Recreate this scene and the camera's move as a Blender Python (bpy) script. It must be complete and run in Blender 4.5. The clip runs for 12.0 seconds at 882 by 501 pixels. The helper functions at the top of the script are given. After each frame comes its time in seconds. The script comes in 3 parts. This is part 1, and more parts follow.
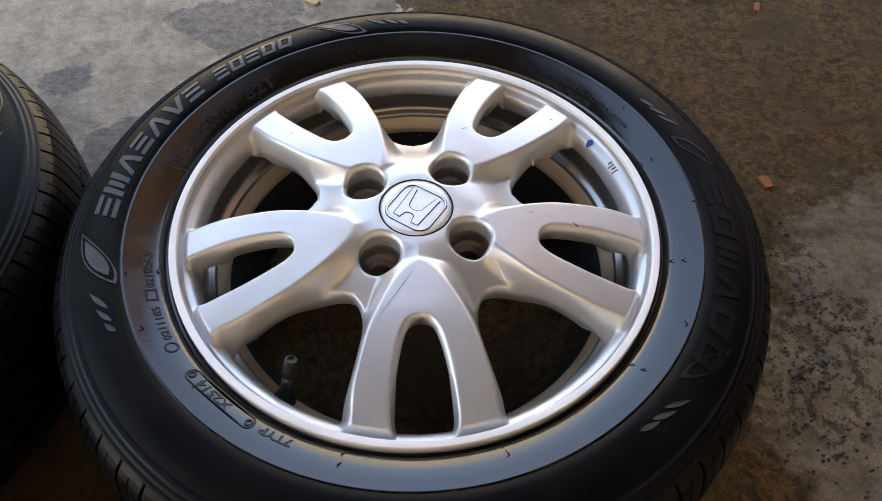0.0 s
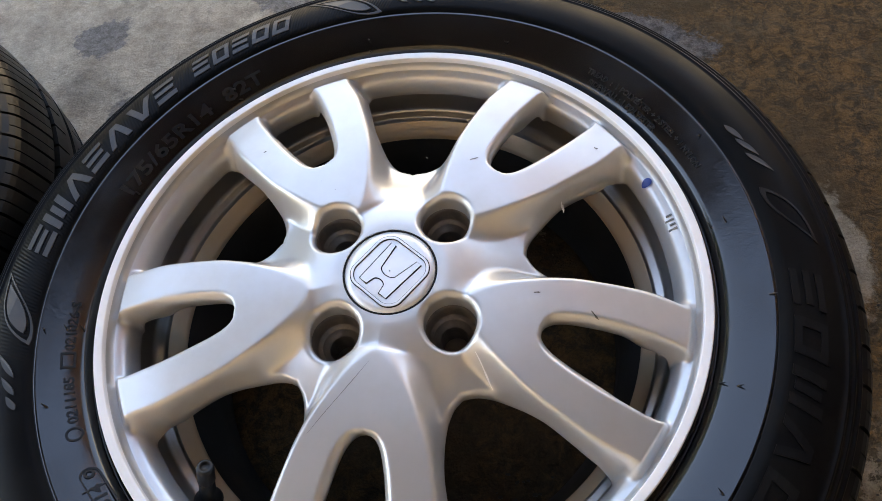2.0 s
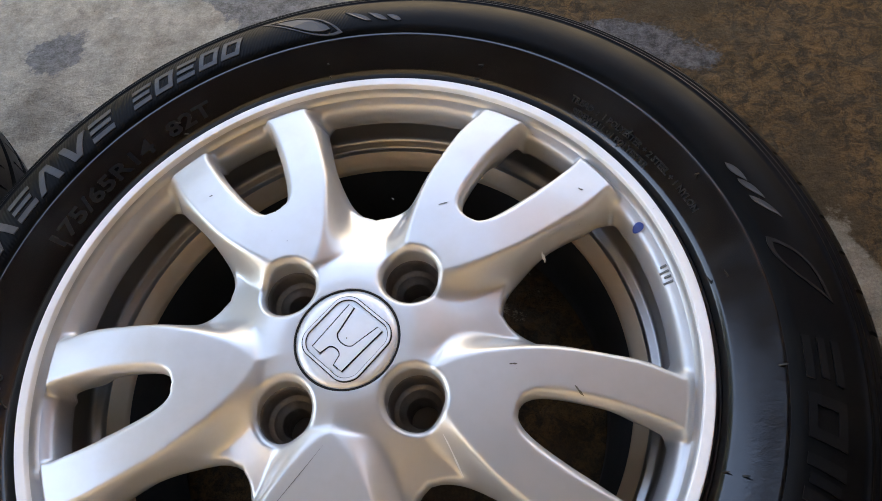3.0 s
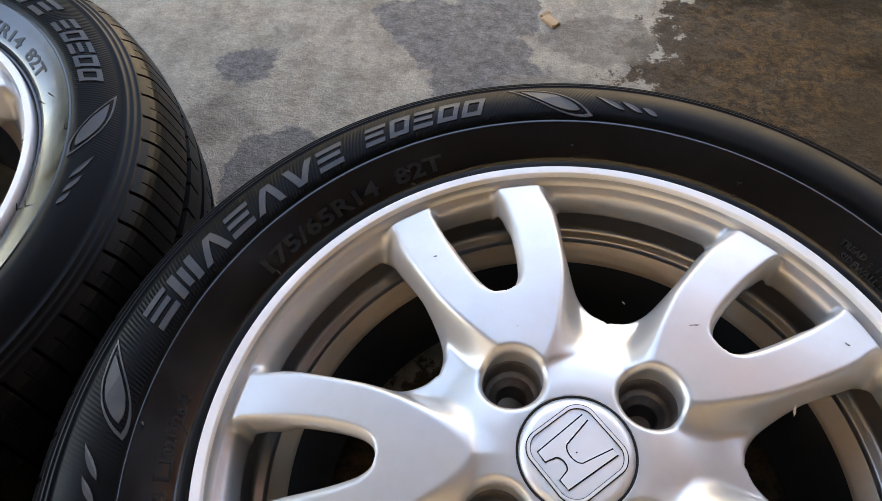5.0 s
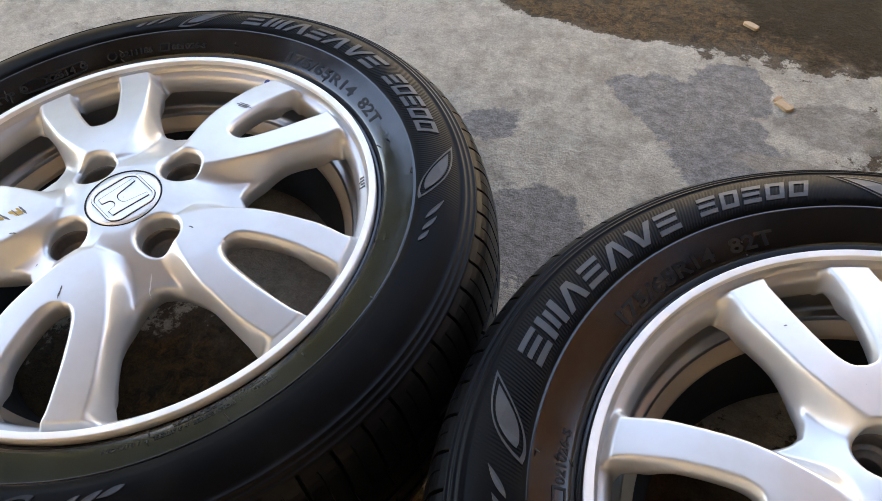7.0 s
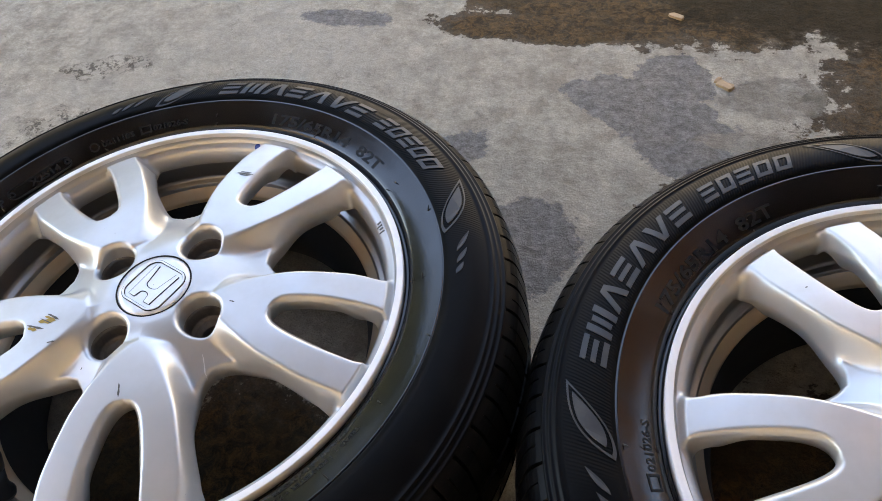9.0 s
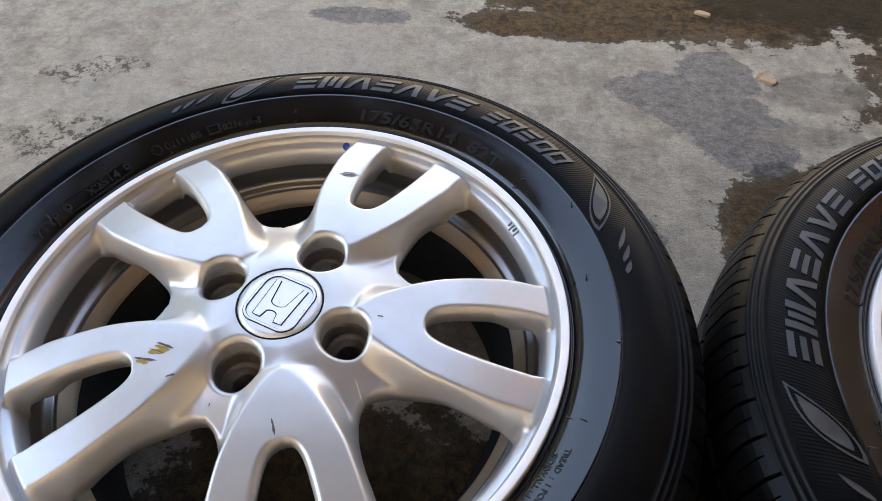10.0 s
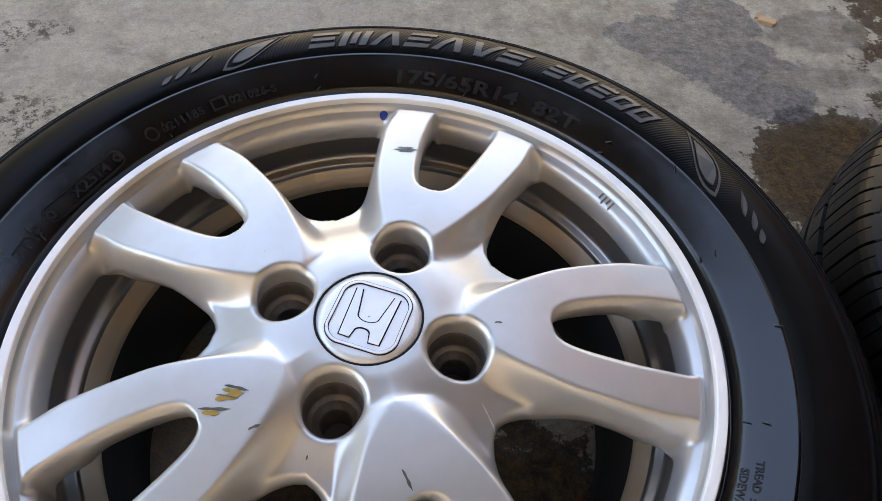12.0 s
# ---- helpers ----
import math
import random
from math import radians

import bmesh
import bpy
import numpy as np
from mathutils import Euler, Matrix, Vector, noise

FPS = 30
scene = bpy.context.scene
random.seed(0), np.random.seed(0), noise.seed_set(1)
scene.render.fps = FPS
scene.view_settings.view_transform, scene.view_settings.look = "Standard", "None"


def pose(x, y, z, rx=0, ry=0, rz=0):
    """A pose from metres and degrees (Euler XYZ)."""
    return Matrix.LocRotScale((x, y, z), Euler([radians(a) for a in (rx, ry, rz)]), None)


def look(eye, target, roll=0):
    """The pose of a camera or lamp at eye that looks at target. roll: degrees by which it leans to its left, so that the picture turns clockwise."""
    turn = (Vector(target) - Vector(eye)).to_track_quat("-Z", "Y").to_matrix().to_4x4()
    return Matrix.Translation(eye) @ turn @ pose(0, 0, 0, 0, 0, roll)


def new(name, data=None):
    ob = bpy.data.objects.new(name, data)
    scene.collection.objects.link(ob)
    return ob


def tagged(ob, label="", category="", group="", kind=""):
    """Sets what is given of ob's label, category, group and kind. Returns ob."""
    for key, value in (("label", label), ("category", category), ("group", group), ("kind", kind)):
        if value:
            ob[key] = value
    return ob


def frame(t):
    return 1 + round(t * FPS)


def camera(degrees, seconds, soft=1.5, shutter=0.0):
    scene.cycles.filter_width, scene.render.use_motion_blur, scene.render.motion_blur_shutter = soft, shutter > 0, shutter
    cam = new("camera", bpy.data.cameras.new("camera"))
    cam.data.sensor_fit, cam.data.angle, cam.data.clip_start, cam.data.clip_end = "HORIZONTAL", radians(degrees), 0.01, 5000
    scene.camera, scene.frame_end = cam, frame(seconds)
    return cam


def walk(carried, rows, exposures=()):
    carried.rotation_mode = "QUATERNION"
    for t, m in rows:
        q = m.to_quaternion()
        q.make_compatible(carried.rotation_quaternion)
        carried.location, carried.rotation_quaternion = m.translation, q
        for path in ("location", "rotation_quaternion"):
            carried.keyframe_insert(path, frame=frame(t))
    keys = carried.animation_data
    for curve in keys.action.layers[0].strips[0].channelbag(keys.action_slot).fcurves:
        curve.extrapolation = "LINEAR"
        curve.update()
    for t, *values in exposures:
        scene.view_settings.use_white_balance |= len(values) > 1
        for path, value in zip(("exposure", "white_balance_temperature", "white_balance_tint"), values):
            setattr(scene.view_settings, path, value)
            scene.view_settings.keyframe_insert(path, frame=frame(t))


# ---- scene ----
KELVIN, TINT = 8600, 16
EXPOSURES = [(0, 4.2), (2.5, 4.25), (4.5, 4.27), (5.5, 4.42), (6.5, 4.5), (7.5, 4.3), (9.5, 4.22), (12, 4.03)]
cam = camera(63.3, 12.0, soft=0.8)
PATH = [
    (0, (-0.004, -0.368, 0.615), (0.076, 0.824, -0.989), 1.5),
    (0.5, (0.014, -0.339, 0.618), (-0.093, 0.824, -1.006), -4.8),
    (1, (0.05, -0.277, 0.612), (-0.199, 0.817, -1.044), -10.8),
    (1.5, (0.08, -0.239, 0.581), (-0.202, 0.759, -1.129), -10.9),
    (2, (0.101, -0.197, 0.565), (-0.216, 0.759, -1.164), -13.0),
    (2.5, (0.109, -0.165, 0.55), (-0.176, 0.77, -1.195), -12.5),
    (2.7, (0.111, -0.151, 0.545), (-0.178, 0.769, -1.207), -13.1),
    (4.3, (0.083, -0.1, 0.506), (-0.436, 0.892, -1.151), -16.3),
    (4.5, (0.052, -0.108, 0.51), (-0.398, 0.909, -1.152), -10.3),
    (5, (-0.007, -0.126, 0.527), (-0.463, 0.913, -1.12), -5.3),
    (5.5, (-0.055, -0.137, 0.538), (-0.56, 0.915, -1.087), -5.6),
    (6, (-0.096, -0.161, 0.541), (-0.604, 0.902, -1.075), -3.1),
    (6.5, (-0.135, -0.191, 0.553), (-0.696, 0.917, -1.015), -2.8),
    (7, (-0.168, -0.22, 0.567), (-0.821, 0.867, -0.979), -5.2),
    (7.5, (-0.182, -0.234, 0.577), (-0.865, 0.851, -0.959), -6.1),
    (7.7, (-0.183, -0.246, 0.578), (-0.852, 0.853, -0.953), -6.0),
    (9.3, (-0.279, -0.259, 0.602), (-0.677, 0.948, -0.943), -8.3),
    (9.5, (-0.324, -0.267, 0.582), (-0.596, 0.944, -0.986), -4.2),
    (10, (-0.42, -0.265, 0.566), (-0.656, 1.008, -0.959), -2.4),
    (10.5, (-0.471, -0.263, 0.542), (-0.599, 1.043, -0.967), -1.1),
    (11, (-0.524, -0.229, 0.541), (-0.568, 1.052, -0.994), 1.3),
    (11.5, (-0.545, -0.21, 0.533), (-0.603, 1.06, -1.011), -0.8),
    (12, (-0.555, -0.206, 0.509), (-0.491, 1.003, -1.083), 3.6),
]
walk(cam, [(t, look(eye, target, roll)) for t, eye, target, roll in PATH], exposures=[(t, stops, KELVIN, TINT) for t, stops in EXPOSURES])


# ---- world, sun ----
SUN_UP, SUN_FROM = 52, 183  # degrees above the horizon, clockwise from +y
world = bpy.data.worlds.new("sky")
scene.world = world
world.use_nodes = True
wn = world.node_tree.nodes
sky = wn.new("ShaderNodeTexSky")
sky.sky_type = "NISHITA"
sky.sun_disc = False
sky.dust_density, sky.ozone_density = 0.3, 2.0
sky.sun_elevation, sky.sun_rotation = radians(SUN_UP), radians(SUN_FROM)
wn["Background"].inputs["Strength"].default_value = 0.075
world.node_tree.links.new(sky.outputs["Color"], wn["Background"].inputs["Color"])
sun_data = bpy.data.lights.new("sun", "SUN")
sun_data.energy, sun_data.angle, sun_data.color = 5.0, radians(0.6), (1, 0.94, 0.85)
sun = new("sun", sun_data)
a, e = radians(SUN_FROM), radians(SUN_UP)
toward = Vector((math.sin(a) * math.cos(e), math.cos(a) * math.cos(e), math.sin(e)))
sun.matrix_world = look(toward * 20, (0, 0, 0))


# ---- materials ----
class Nodes:
    """A small helper for node materials."""

    def __init__(self, name, colour=(0.5, 0.5, 0.5), rough=0.5, metal=0.0, spec=0.5):
        self.mat = bpy.data.materials.new(name)
        self.mat.use_nodes = True
        self.tree = self.mat.node_tree
        self.bsdf = self.tree.nodes["Principled BSDF"]
        self.put("Base Color", (*colour, 1))
        self.put("Roughness", rough)
        self.put("Metallic", metal)
        self.put("Specular IOR Level", spec)
        self.coords = self.tree.nodes.new("ShaderNodeTexCoord").outputs["Object"]

    def put(self, socket, value):
        if isinstance(value, bpy.types.NodeSocket):
            self.tree.links.new(value, self.bsdf.inputs[socket])
        else:
            self.bsdf.inputs[socket].default_value = value

    def feed(self, socket, value):
        if isinstance(value, bpy.types.NodeSocket):
            self.tree.links.new(value, socket)
        else:
            socket.default_value = value

    def noise(self, scale, detail=4, rough=0.6, coords=None, distortion=0.0):
        n = self.tree.nodes.new("ShaderNodeTexNoise")
        self.tree.links.new(coords or self.coords, n.inputs["Vector"])
        n.inputs["Scale"].default_value, n.inputs["Detail"].default_value = scale, detail
        n.inputs["Roughness"].default_value, n.inputs["Distortion"].default_value = rough, distortion
        return n.outputs["Fac"]

    def voronoi(self, scale, coords=None, feature="F1"):
        n = self.tree.nodes.new("ShaderNodeTexVoronoi")
        n.feature = feature
        self.tree.links.new(coords or self.coords, n.inputs["Vector"])
        n.inputs["Scale"].default_value = scale
        return n.outputs["Distance"]

    def math(self, op, a, b=0.0, c=0.0):
        n = self.tree.nodes.new("ShaderNodeMath")
        n.operation = op
        for socket, v in zip(n.inputs, (a, b, c)):
            self.feed(socket, v)
        return n.outputs[0]

    def step(self, v, low, high, to_low=0.0, to_high=1.0):
        n = self.tree.nodes.new("ShaderNodeMapRange")
        n.interpolation_type = "SMOOTHSTEP"
        for key, value in (("Value", v), ("From Min", low), ("From Max", high), ("To Min", to_low), ("To Max", to_high)):
            self.feed(n.inputs[key], value)
        return n.outputs["Result"]

    def mix(self, f, a, b, blend="MIX"):
        n = self.tree.nodes.new("ShaderNodeMix")
        n.data_type, n.blend_type = "RGBA", blend
        self.feed(n.inputs[0], f)
        for socket, v in ((n.inputs[6], a), (n.inputs[7], b)):
            self.feed(socket, (*v, 1) if isinstance(v, tuple) else v)
        return n.outputs[2]

    def xyz(self):
        n = self.tree.nodes.new("ShaderNodeSeparateXYZ")
        self.tree.links.new(self.coords, n.inputs[0])
        return n.outputs

    def bump(self, height, strength=0.5, distance=0.001, under=None):
        n = self.tree.nodes.new("ShaderNodeBump")
        n.inputs["Strength"].default_value, n.inputs["Distance"].default_value = strength, distance
        self.tree.links.new(height, n.inputs["Height"])
        if under is not None:
            self.tree.links.new(under, n.inputs["Normal"])
        return n.outputs["Normal"]


def concrete():
    """Old cement floor: dry and pale, with a brown damp film, grey-blue damp blots, pale worn islands and painted shade
    by the wheels.
    """
    m = Nodes("old_cement", rough=0.75)
    x, y, _ = m.xyz()
    warp = m.noise(13, 7, 0.72)
    warp_2 = m.noise(38, 5, 0.7)
    edge = m.math("ADD", m.math("MULTIPLY", m.math("SUBTRACT", warp, 0.5), 1.9), m.math("MULTIPLY", m.math("SUBTRACT", warp_2, 0.5), 1.3))

    def blot(cx, cy, rx, ry, turn=0.0, gain=1.0):
        c, s = math.cos(radians(turn)), math.sin(radians(turn))
        dx, dy = m.math("SUBTRACT", x, cx), m.math("SUBTRACT", y, cy)
        u = m.math("ADD", m.math("MULTIPLY", dx, c / rx), m.math("MULTIPLY", dy, s / rx))
        v = m.math("ADD", m.math("MULTIPLY", dx, -s / ry), m.math("MULTIPLY", dy, c / ry))
        return m.math("MULTIPLY", gain, m.math("SUBTRACT", 1.0, m.math("SQRT", m.math("ADD", m.math("MULTIPLY", u, u), m.math("MULTIPLY", v, v)))))

    def blots(*rows):
        best = None
        for row in rows:
            one = blot(*row)
            best = one if best is None else m.math("MAXIMUM", best, one)
        return m.math("ADD", best, edge)

    grain = m.noise(420, 3, 0.7)
    mottle = m.noise(24, 6, 0.75)
    crust = m.noise(85, 6, 0.82)
    dry = m.mix(m.step(mottle, 0.3, 0.72), (0.27, 0.232, 0.178), (0.52, 0.462, 0.365))
    dry = m.mix(m.step(m.noise(3.2, 5, 0.6), 0.42, 0.7), dry, (0.43, 0.388, 0.315))
    streaks = m.noise(9, 7, 0.7, distortion=1.2)
    dry = m.mix(m.step(streaks, 0.52, 0.68, 0.0, 0.45), dry, (0.24, 0.212, 0.172))
    dry = m.mix(m.step(m.noise(31, 6, 0.8, distortion=0.6), 0.56, 0.66, 0.0, 0.5), dry, (0.20, 0.172, 0.132))
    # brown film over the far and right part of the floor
    # its blots under and between the wheels paint shade on the floor
    film = blots(
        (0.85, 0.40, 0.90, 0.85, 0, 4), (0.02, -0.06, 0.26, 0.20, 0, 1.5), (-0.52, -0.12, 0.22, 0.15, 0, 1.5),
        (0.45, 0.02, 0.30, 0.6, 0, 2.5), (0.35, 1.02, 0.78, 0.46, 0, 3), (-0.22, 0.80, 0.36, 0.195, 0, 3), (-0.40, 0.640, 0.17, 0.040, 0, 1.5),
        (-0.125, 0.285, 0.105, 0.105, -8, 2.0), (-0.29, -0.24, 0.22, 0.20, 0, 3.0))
    brown = m.mix(m.step(m.noise(75, 6, 0.82, distortion=0.8), 0.38, 0.66), (0.020, 0.0105, 0.0035), (0.150, 0.078, 0.024))
    brown = m.mix(m.step(m.noise(7, 4, 0.6), 0.45, 0.65), brown, (0.050, 0.028, 0.010))
    # the film is thin and grey at its fringe
    brown = m.mix(m.step(film, 0.10, 0.5, 0.55, 0.0), brown, m.mix(m.step(mottle, 0.35, 0.65), (0.062, 0.050, 0.040), (0.125, 0.105, 0.084)))
    film_on = m.step(film, 0.0, 0.13)
    colour = m.mix(m.math("MULTIPLY", film_on, 0.92), dry, brown)
    # dark wet floor far off; the first blot is painted shade between the wheels
    wet_and_shade = blots((-0.31, -0.32, 0.24, 0.26, 0, 3.0), (0.10, 0.80, 0.44, 0.19, 0, 2.2), (0.45, 0.62, 0.30, 0.10, 10, 1.2))
    colour = m.mix(m.math("MULTIPLY", m.step(wet_and_shade, 0.0, 0.5), 0.85), colour, (0.022, 0.016, 0.009))
    # damp blots, the sky's sheen mixed into their colour as grey-blue
    damp = blots((-0.335, 0.240, 0.065, 0.075, 35, 1.6), (-0.44, 0.380, 0.045, 0.035, 20, 1.2), (-0.69, 0.635, 0.09, 0.025, 0, 1.2), (-0.225, 0.475, 0.125, 0.060, -24, 2.0), (-0.20, 0.545, 0.055, 0.06, 0, 1.8), (-0.175, 0.405, 0.07, 0.05, -20, 1.5), (0.19, 0.39, 0.07, 0.025, -20, 1.2))
    damp_on = m.step(damp, 0.08, 0.3)
    colour = m.mix(m.math("MULTIPLY", damp_on, 0.8), colour, m.mix(m.step(crust, 0.35, 0.65), (0.060, 0.061, 0.066), (0.165, 0.166, 0.174)))
    # pale islands where the film has worn off
    pale = blots((-0.080, 0.525, 0.068, 0.050, 10, 2.2), (-0.10, 0.435, 0.085, 0.022, 2, 1.5), (0.345, 0.14, 0.022, 0.08, 14, 1.3), (-0.43, 0.29, 0.05, 0.05, 0))
    colour = m.mix(m.math("MULTIPLY", m.step(pale, 0.12, 0.4), 0.8), colour, m.mix(m.step(mottle, 0.3, 0.7), (0.18, 0.156, 0.122), (0.33, 0.295, 0.24)))
    grey = blots((0.54, 0.00, 0.17, 0.185, 0, 2.2), (0.40, -0.12, 0.10, 0.16, 0, 1.5))
    colour = m.mix(m.math("MULTIPLY", m.step(grey, 0.0, 0.5), 0.8), colour, m.mix(m.step(mottle, 0.3, 0.7), (0.14, 0.118, 0.092), (0.29, 0.25, 0.198)))
    # dark crumbs and pits
    pits = m.step(m.voronoi(55), 0.0, 0.10, 1.0, 0.0)
    pits = m.math("MULTIPLY", pits, m.step(m.noise(14, 2), 0.52, 0.62))
    colour = m.mix(m.math("MULTIPLY", pits, 0.75), colour, (0.05, 0.04, 0.03))
    crumbs = blots((0.40, -0.06, 0.12, 0.10, 0), (0.38, 0.06, 0.06, 0.05, 0), (-0.47, -0.10, 0.10, 0.06, 30), (0.07, -0.11, 0.10, 0.05, 20), (-1.03, 0.46, 0.09, 0.03, 20), (-1.0, 0.33, 0.09, 0.05, 10))
    crumbs = m.math("MULTIPLY", m.step(crumbs, -0.1, 0.4), m.step(m.noise(70, 4, 0.8), 0.49, 0.58))
    colour = m.mix(m.math("MULTIPLY", crumbs, 0.8), colour, (0.05, 0.038, 0.024))
    colour = m.mix(0.40, colour, m.mix(m.step(crust, 0.3, 0.7), (0.3, 0.3, 0.3), (0.7, 0.7, 0.7)), "OVERLAY")
    colour = m.mix(0.26, colour, m.mix(m.step(grain, 0.3, 0.7), (0.25, 0.25, 0.25), (0.75, 0.75, 0.75)), "OVERLAY")
    m.put("Base Color", colour)
    m.put("Roughness", m.math("SUBTRACT", m.step(mottle, 0.2, 0.8, 0.9, 0.72), m.math("MULTIPLY", m.math("MAXIMUM", damp_on, m.math("MULTIPLY", film_on, 0.5)), 0.26)))
    m.put("Specular IOR Level", m.math("MULTIPLY", m.step(film_on, 0.0, 1.0, 0.35, 0.05), m.step(damp_on, 0.0, 1.0, 1.0, 0.7)))
    n = m.bump(m.math("ADD", crust, m.math("MULTIPLY", mottle, 1.6)), 0.85, 0.0050)
    n = m.bump(grain, 0.4, 0.0010, n)
    m.put("Normal", m.bump(m.math("SUBTRACT", 1.0, m.math("MAXIMUM", pits, crumbs)), 0.4, 0.002, n))
    return m.mat


def silver(name="silver_paint", colour=(0.60, 0.592, 0.58), rough=0.37, metal=0.55):
    m = Nodes(name, rough=rough, metal=metal)
    dust = m.noise(16, 5, 0.65)
    flake = m.noise(2600, 2, 0.5)
    c = m.mix(m.step(dust, 0.35, 0.75), colour, tuple(v * f for v, f in zip(colour, (0.9, 0.885, 0.85))))
    specks = m.math("MULTIPLY", m.step(m.voronoi(95), 0.0, 0.055, 1.0, 0.0), m.step(m.noise(40, 2), 0.58, 0.64))
    c = m.mix(m.math("MULTIPLY", specks, 0.7), c, (0.12, 0.10, 0.08))
    m.put("Base Color", c)
    m.put("Roughness", m.step(dust, 0.3, 0.8, rough - 0.04, rough + 0.12))
    m.put("Coat Weight", 0.6)
    m.put("Coat Roughness", 0.08)
    m.put("Normal", m.bump(flake, 0.06, 0.0002))
    return m.mat


def rubber(name, grey=0.02, rough=0.42, tyre=False, dusty=0.3, spec=0.45):
    """Black rubber. On the tyre the inner sidewall is wiped and glossy, the ribbed outer band and the tread are dull."""
    m = Nodes(name, rough=rough, spec=spec)
    film = m.noise(22, 5, 0.65)
    fine = m.noise(300, 4, 0.7)
    c = m.mix(m.step(film, 0.4, 0.8), (grey, grey, grey * 1.08), (grey * 1.8, grey * 1.7, grey * 1.55))
    c = m.mix(m.math("MULTIPLY", m.step(fine, 0.62, 0.8), dusty), c, (0.05, 0.046, 0.04))
    m.put("Base Color", c)
    gloss = m.step(film, 0.3, 0.75, rough - 0.05, rough + 0.10)
    n = m.bump(fine, 0.15, 0.0003)
    if tyre:
        x, y, _ = m.xyz()
        radius = m.math("SQRT", m.math("ADD", m.math("MULTIPLY", x, x), m.math("MULTIPLY", y, y)))
        outer = m.step(radius, 0.2265, 0.2275)
        gloss = m.math("ADD", gloss, m.math("MULTIPLY", outer, 0.24))
        tread = m.step(radius, 0.2610, 0.2640)
        gloss = m.math("SUBTRACT", gloss, m.math("MULTIPLY", tread, 0.06))
        m.put("Specular IOR Level", m.math("ADD", m.step(outer, 0.0, 1.0, 0.6, 0.05), m.math("MULTIPLY", tread, 0.05)))
        slant = m.math("ADD", m.math("ARCTAN2", y, x), m.math("MULTIPLY", radius, 2.0))
        wave = m.math("SINE", m.math("MULTIPLY", slant, 620))
        band = m.math("MULTIPLY", m.step(radius, 0.2290, 0.2300), m.step(radius, 0.2590, 0.2600, 1.0, 0.0))
        ahead = m.math("ADD", m.math("MULTIPLY", x, math.cos(radians(149))), m.math("MULTIPLY", y, math.sin(radians(149))))
        band = m.math("MULTIPLY", band, m.step(m.math("DIVIDE", ahead, radius), 0.60, 0.70))
        n = m.bump(m.math("MULTIPLY", wave, band), 0.22, 0.0004, n)
    m.put("Roughness", gloss)
    m.put("Normal", n)
    return m.mat


def plain(name, colour, rough=0.5, metal=0.0, grain=60, depth=0.15):
    m = Nodes(name, rough=rough, metal=metal)
    g = m.noise(grain, 5, 0.65)
    m.put("Base Color", m.mix(m.step(g, 0.3, 0.75), colour, tuple(v * 0.72 for v in colour)))
    m.put("Normal", m.bump(g, depth, 0.001))
    return m.mat


CEMENT = concrete()
SILVER = silver()
BRIGHT = silver("machined_lip", (0.93, 0.93, 0.94), 0.48, 0.05)
# silver darkened to hold the shade on the barrel's wall
BARREL = silver("shaded_barrel_paint", (0.42, 0.41, 0.40), 0.34, 0.9)
# the ledge's tan carries the warm light falling on it, besides dust
LEDGE = silver("lit_tan_paint", (0.62, 0.49, 0.35), 0.42, 0.35)
# near-black: grime plus the shade deep inside the rim
SHADED_GRIME = plain("shaded_brake_grime", (0.012, 0.011, 0.010), 0.75, 0, 120)
SEAT = plain("worn_grey_metal", (0.22, 0.195, 0.175), 0.42, 0.5, 200)
CAP = silver("cap_paint", (0.86, 0.87, 0.88), 0.42, 0.45)
RUBBER = rubber("tyre_rubber", 0.004, 0.15, True, 0.06)
LETTER = rubber("worn_lettering", 0.034, 0.45, False, 0.5, 0.35)
DARK_LETTER = rubber("dark_lettering", 0.010, 0.34, False, 0.1, 0.2)
EMBOSS = rubber("dull_lettering", 0.006, 0.40, False, 0.1, 0.07)
BLACK = rubber("black_rubber", 0.006, 0.45, False, 0.1)
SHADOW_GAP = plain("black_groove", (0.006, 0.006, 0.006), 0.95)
BLUE = plain("blue_paint", (0.012, 0.045, 0.26), 0.4)
STAMP = plain("grey_stamp", (0.16, 0.16, 0.15), 0.6)
SCRATCH = plain("bare_scratch", (0.10, 0.09, 0.07), 0.6)
YELLOW = plain("ochre_scuff", (0.42, 0.26, 0.04), 0.6, 0, 300)
WOOD = plain("dry_wood", (0.50, 0.33, 0.18), 0.7, 0, 120)
BRICK_RED = plain("orange_clay", (0.30, 0.105, 0.04), 0.8, 0, 120)
PLASTER = plain("tan_plaster", (0.78, 0.63, 0.45), 0.85, 0, 5)
DIRT = plain("dried_dirt", (0.030, 0.022, 0.015), 0.6, 0, 200)
GREENERY = plain("unseen_green_wall", (0.085, 0.105, 0.065), 0.9, 0, 6)
UMBER = plain("umber_wall", (0.15, 0.105, 0.075), 0.85, 0, 6)
PALE = plain("grey_plaster", (0.22, 0.215, 0.18), 0.85, 0, 5)
ROOF = plain("brown_roof", (0.028, 0.021, 0.017), 0.8, 0, 8)


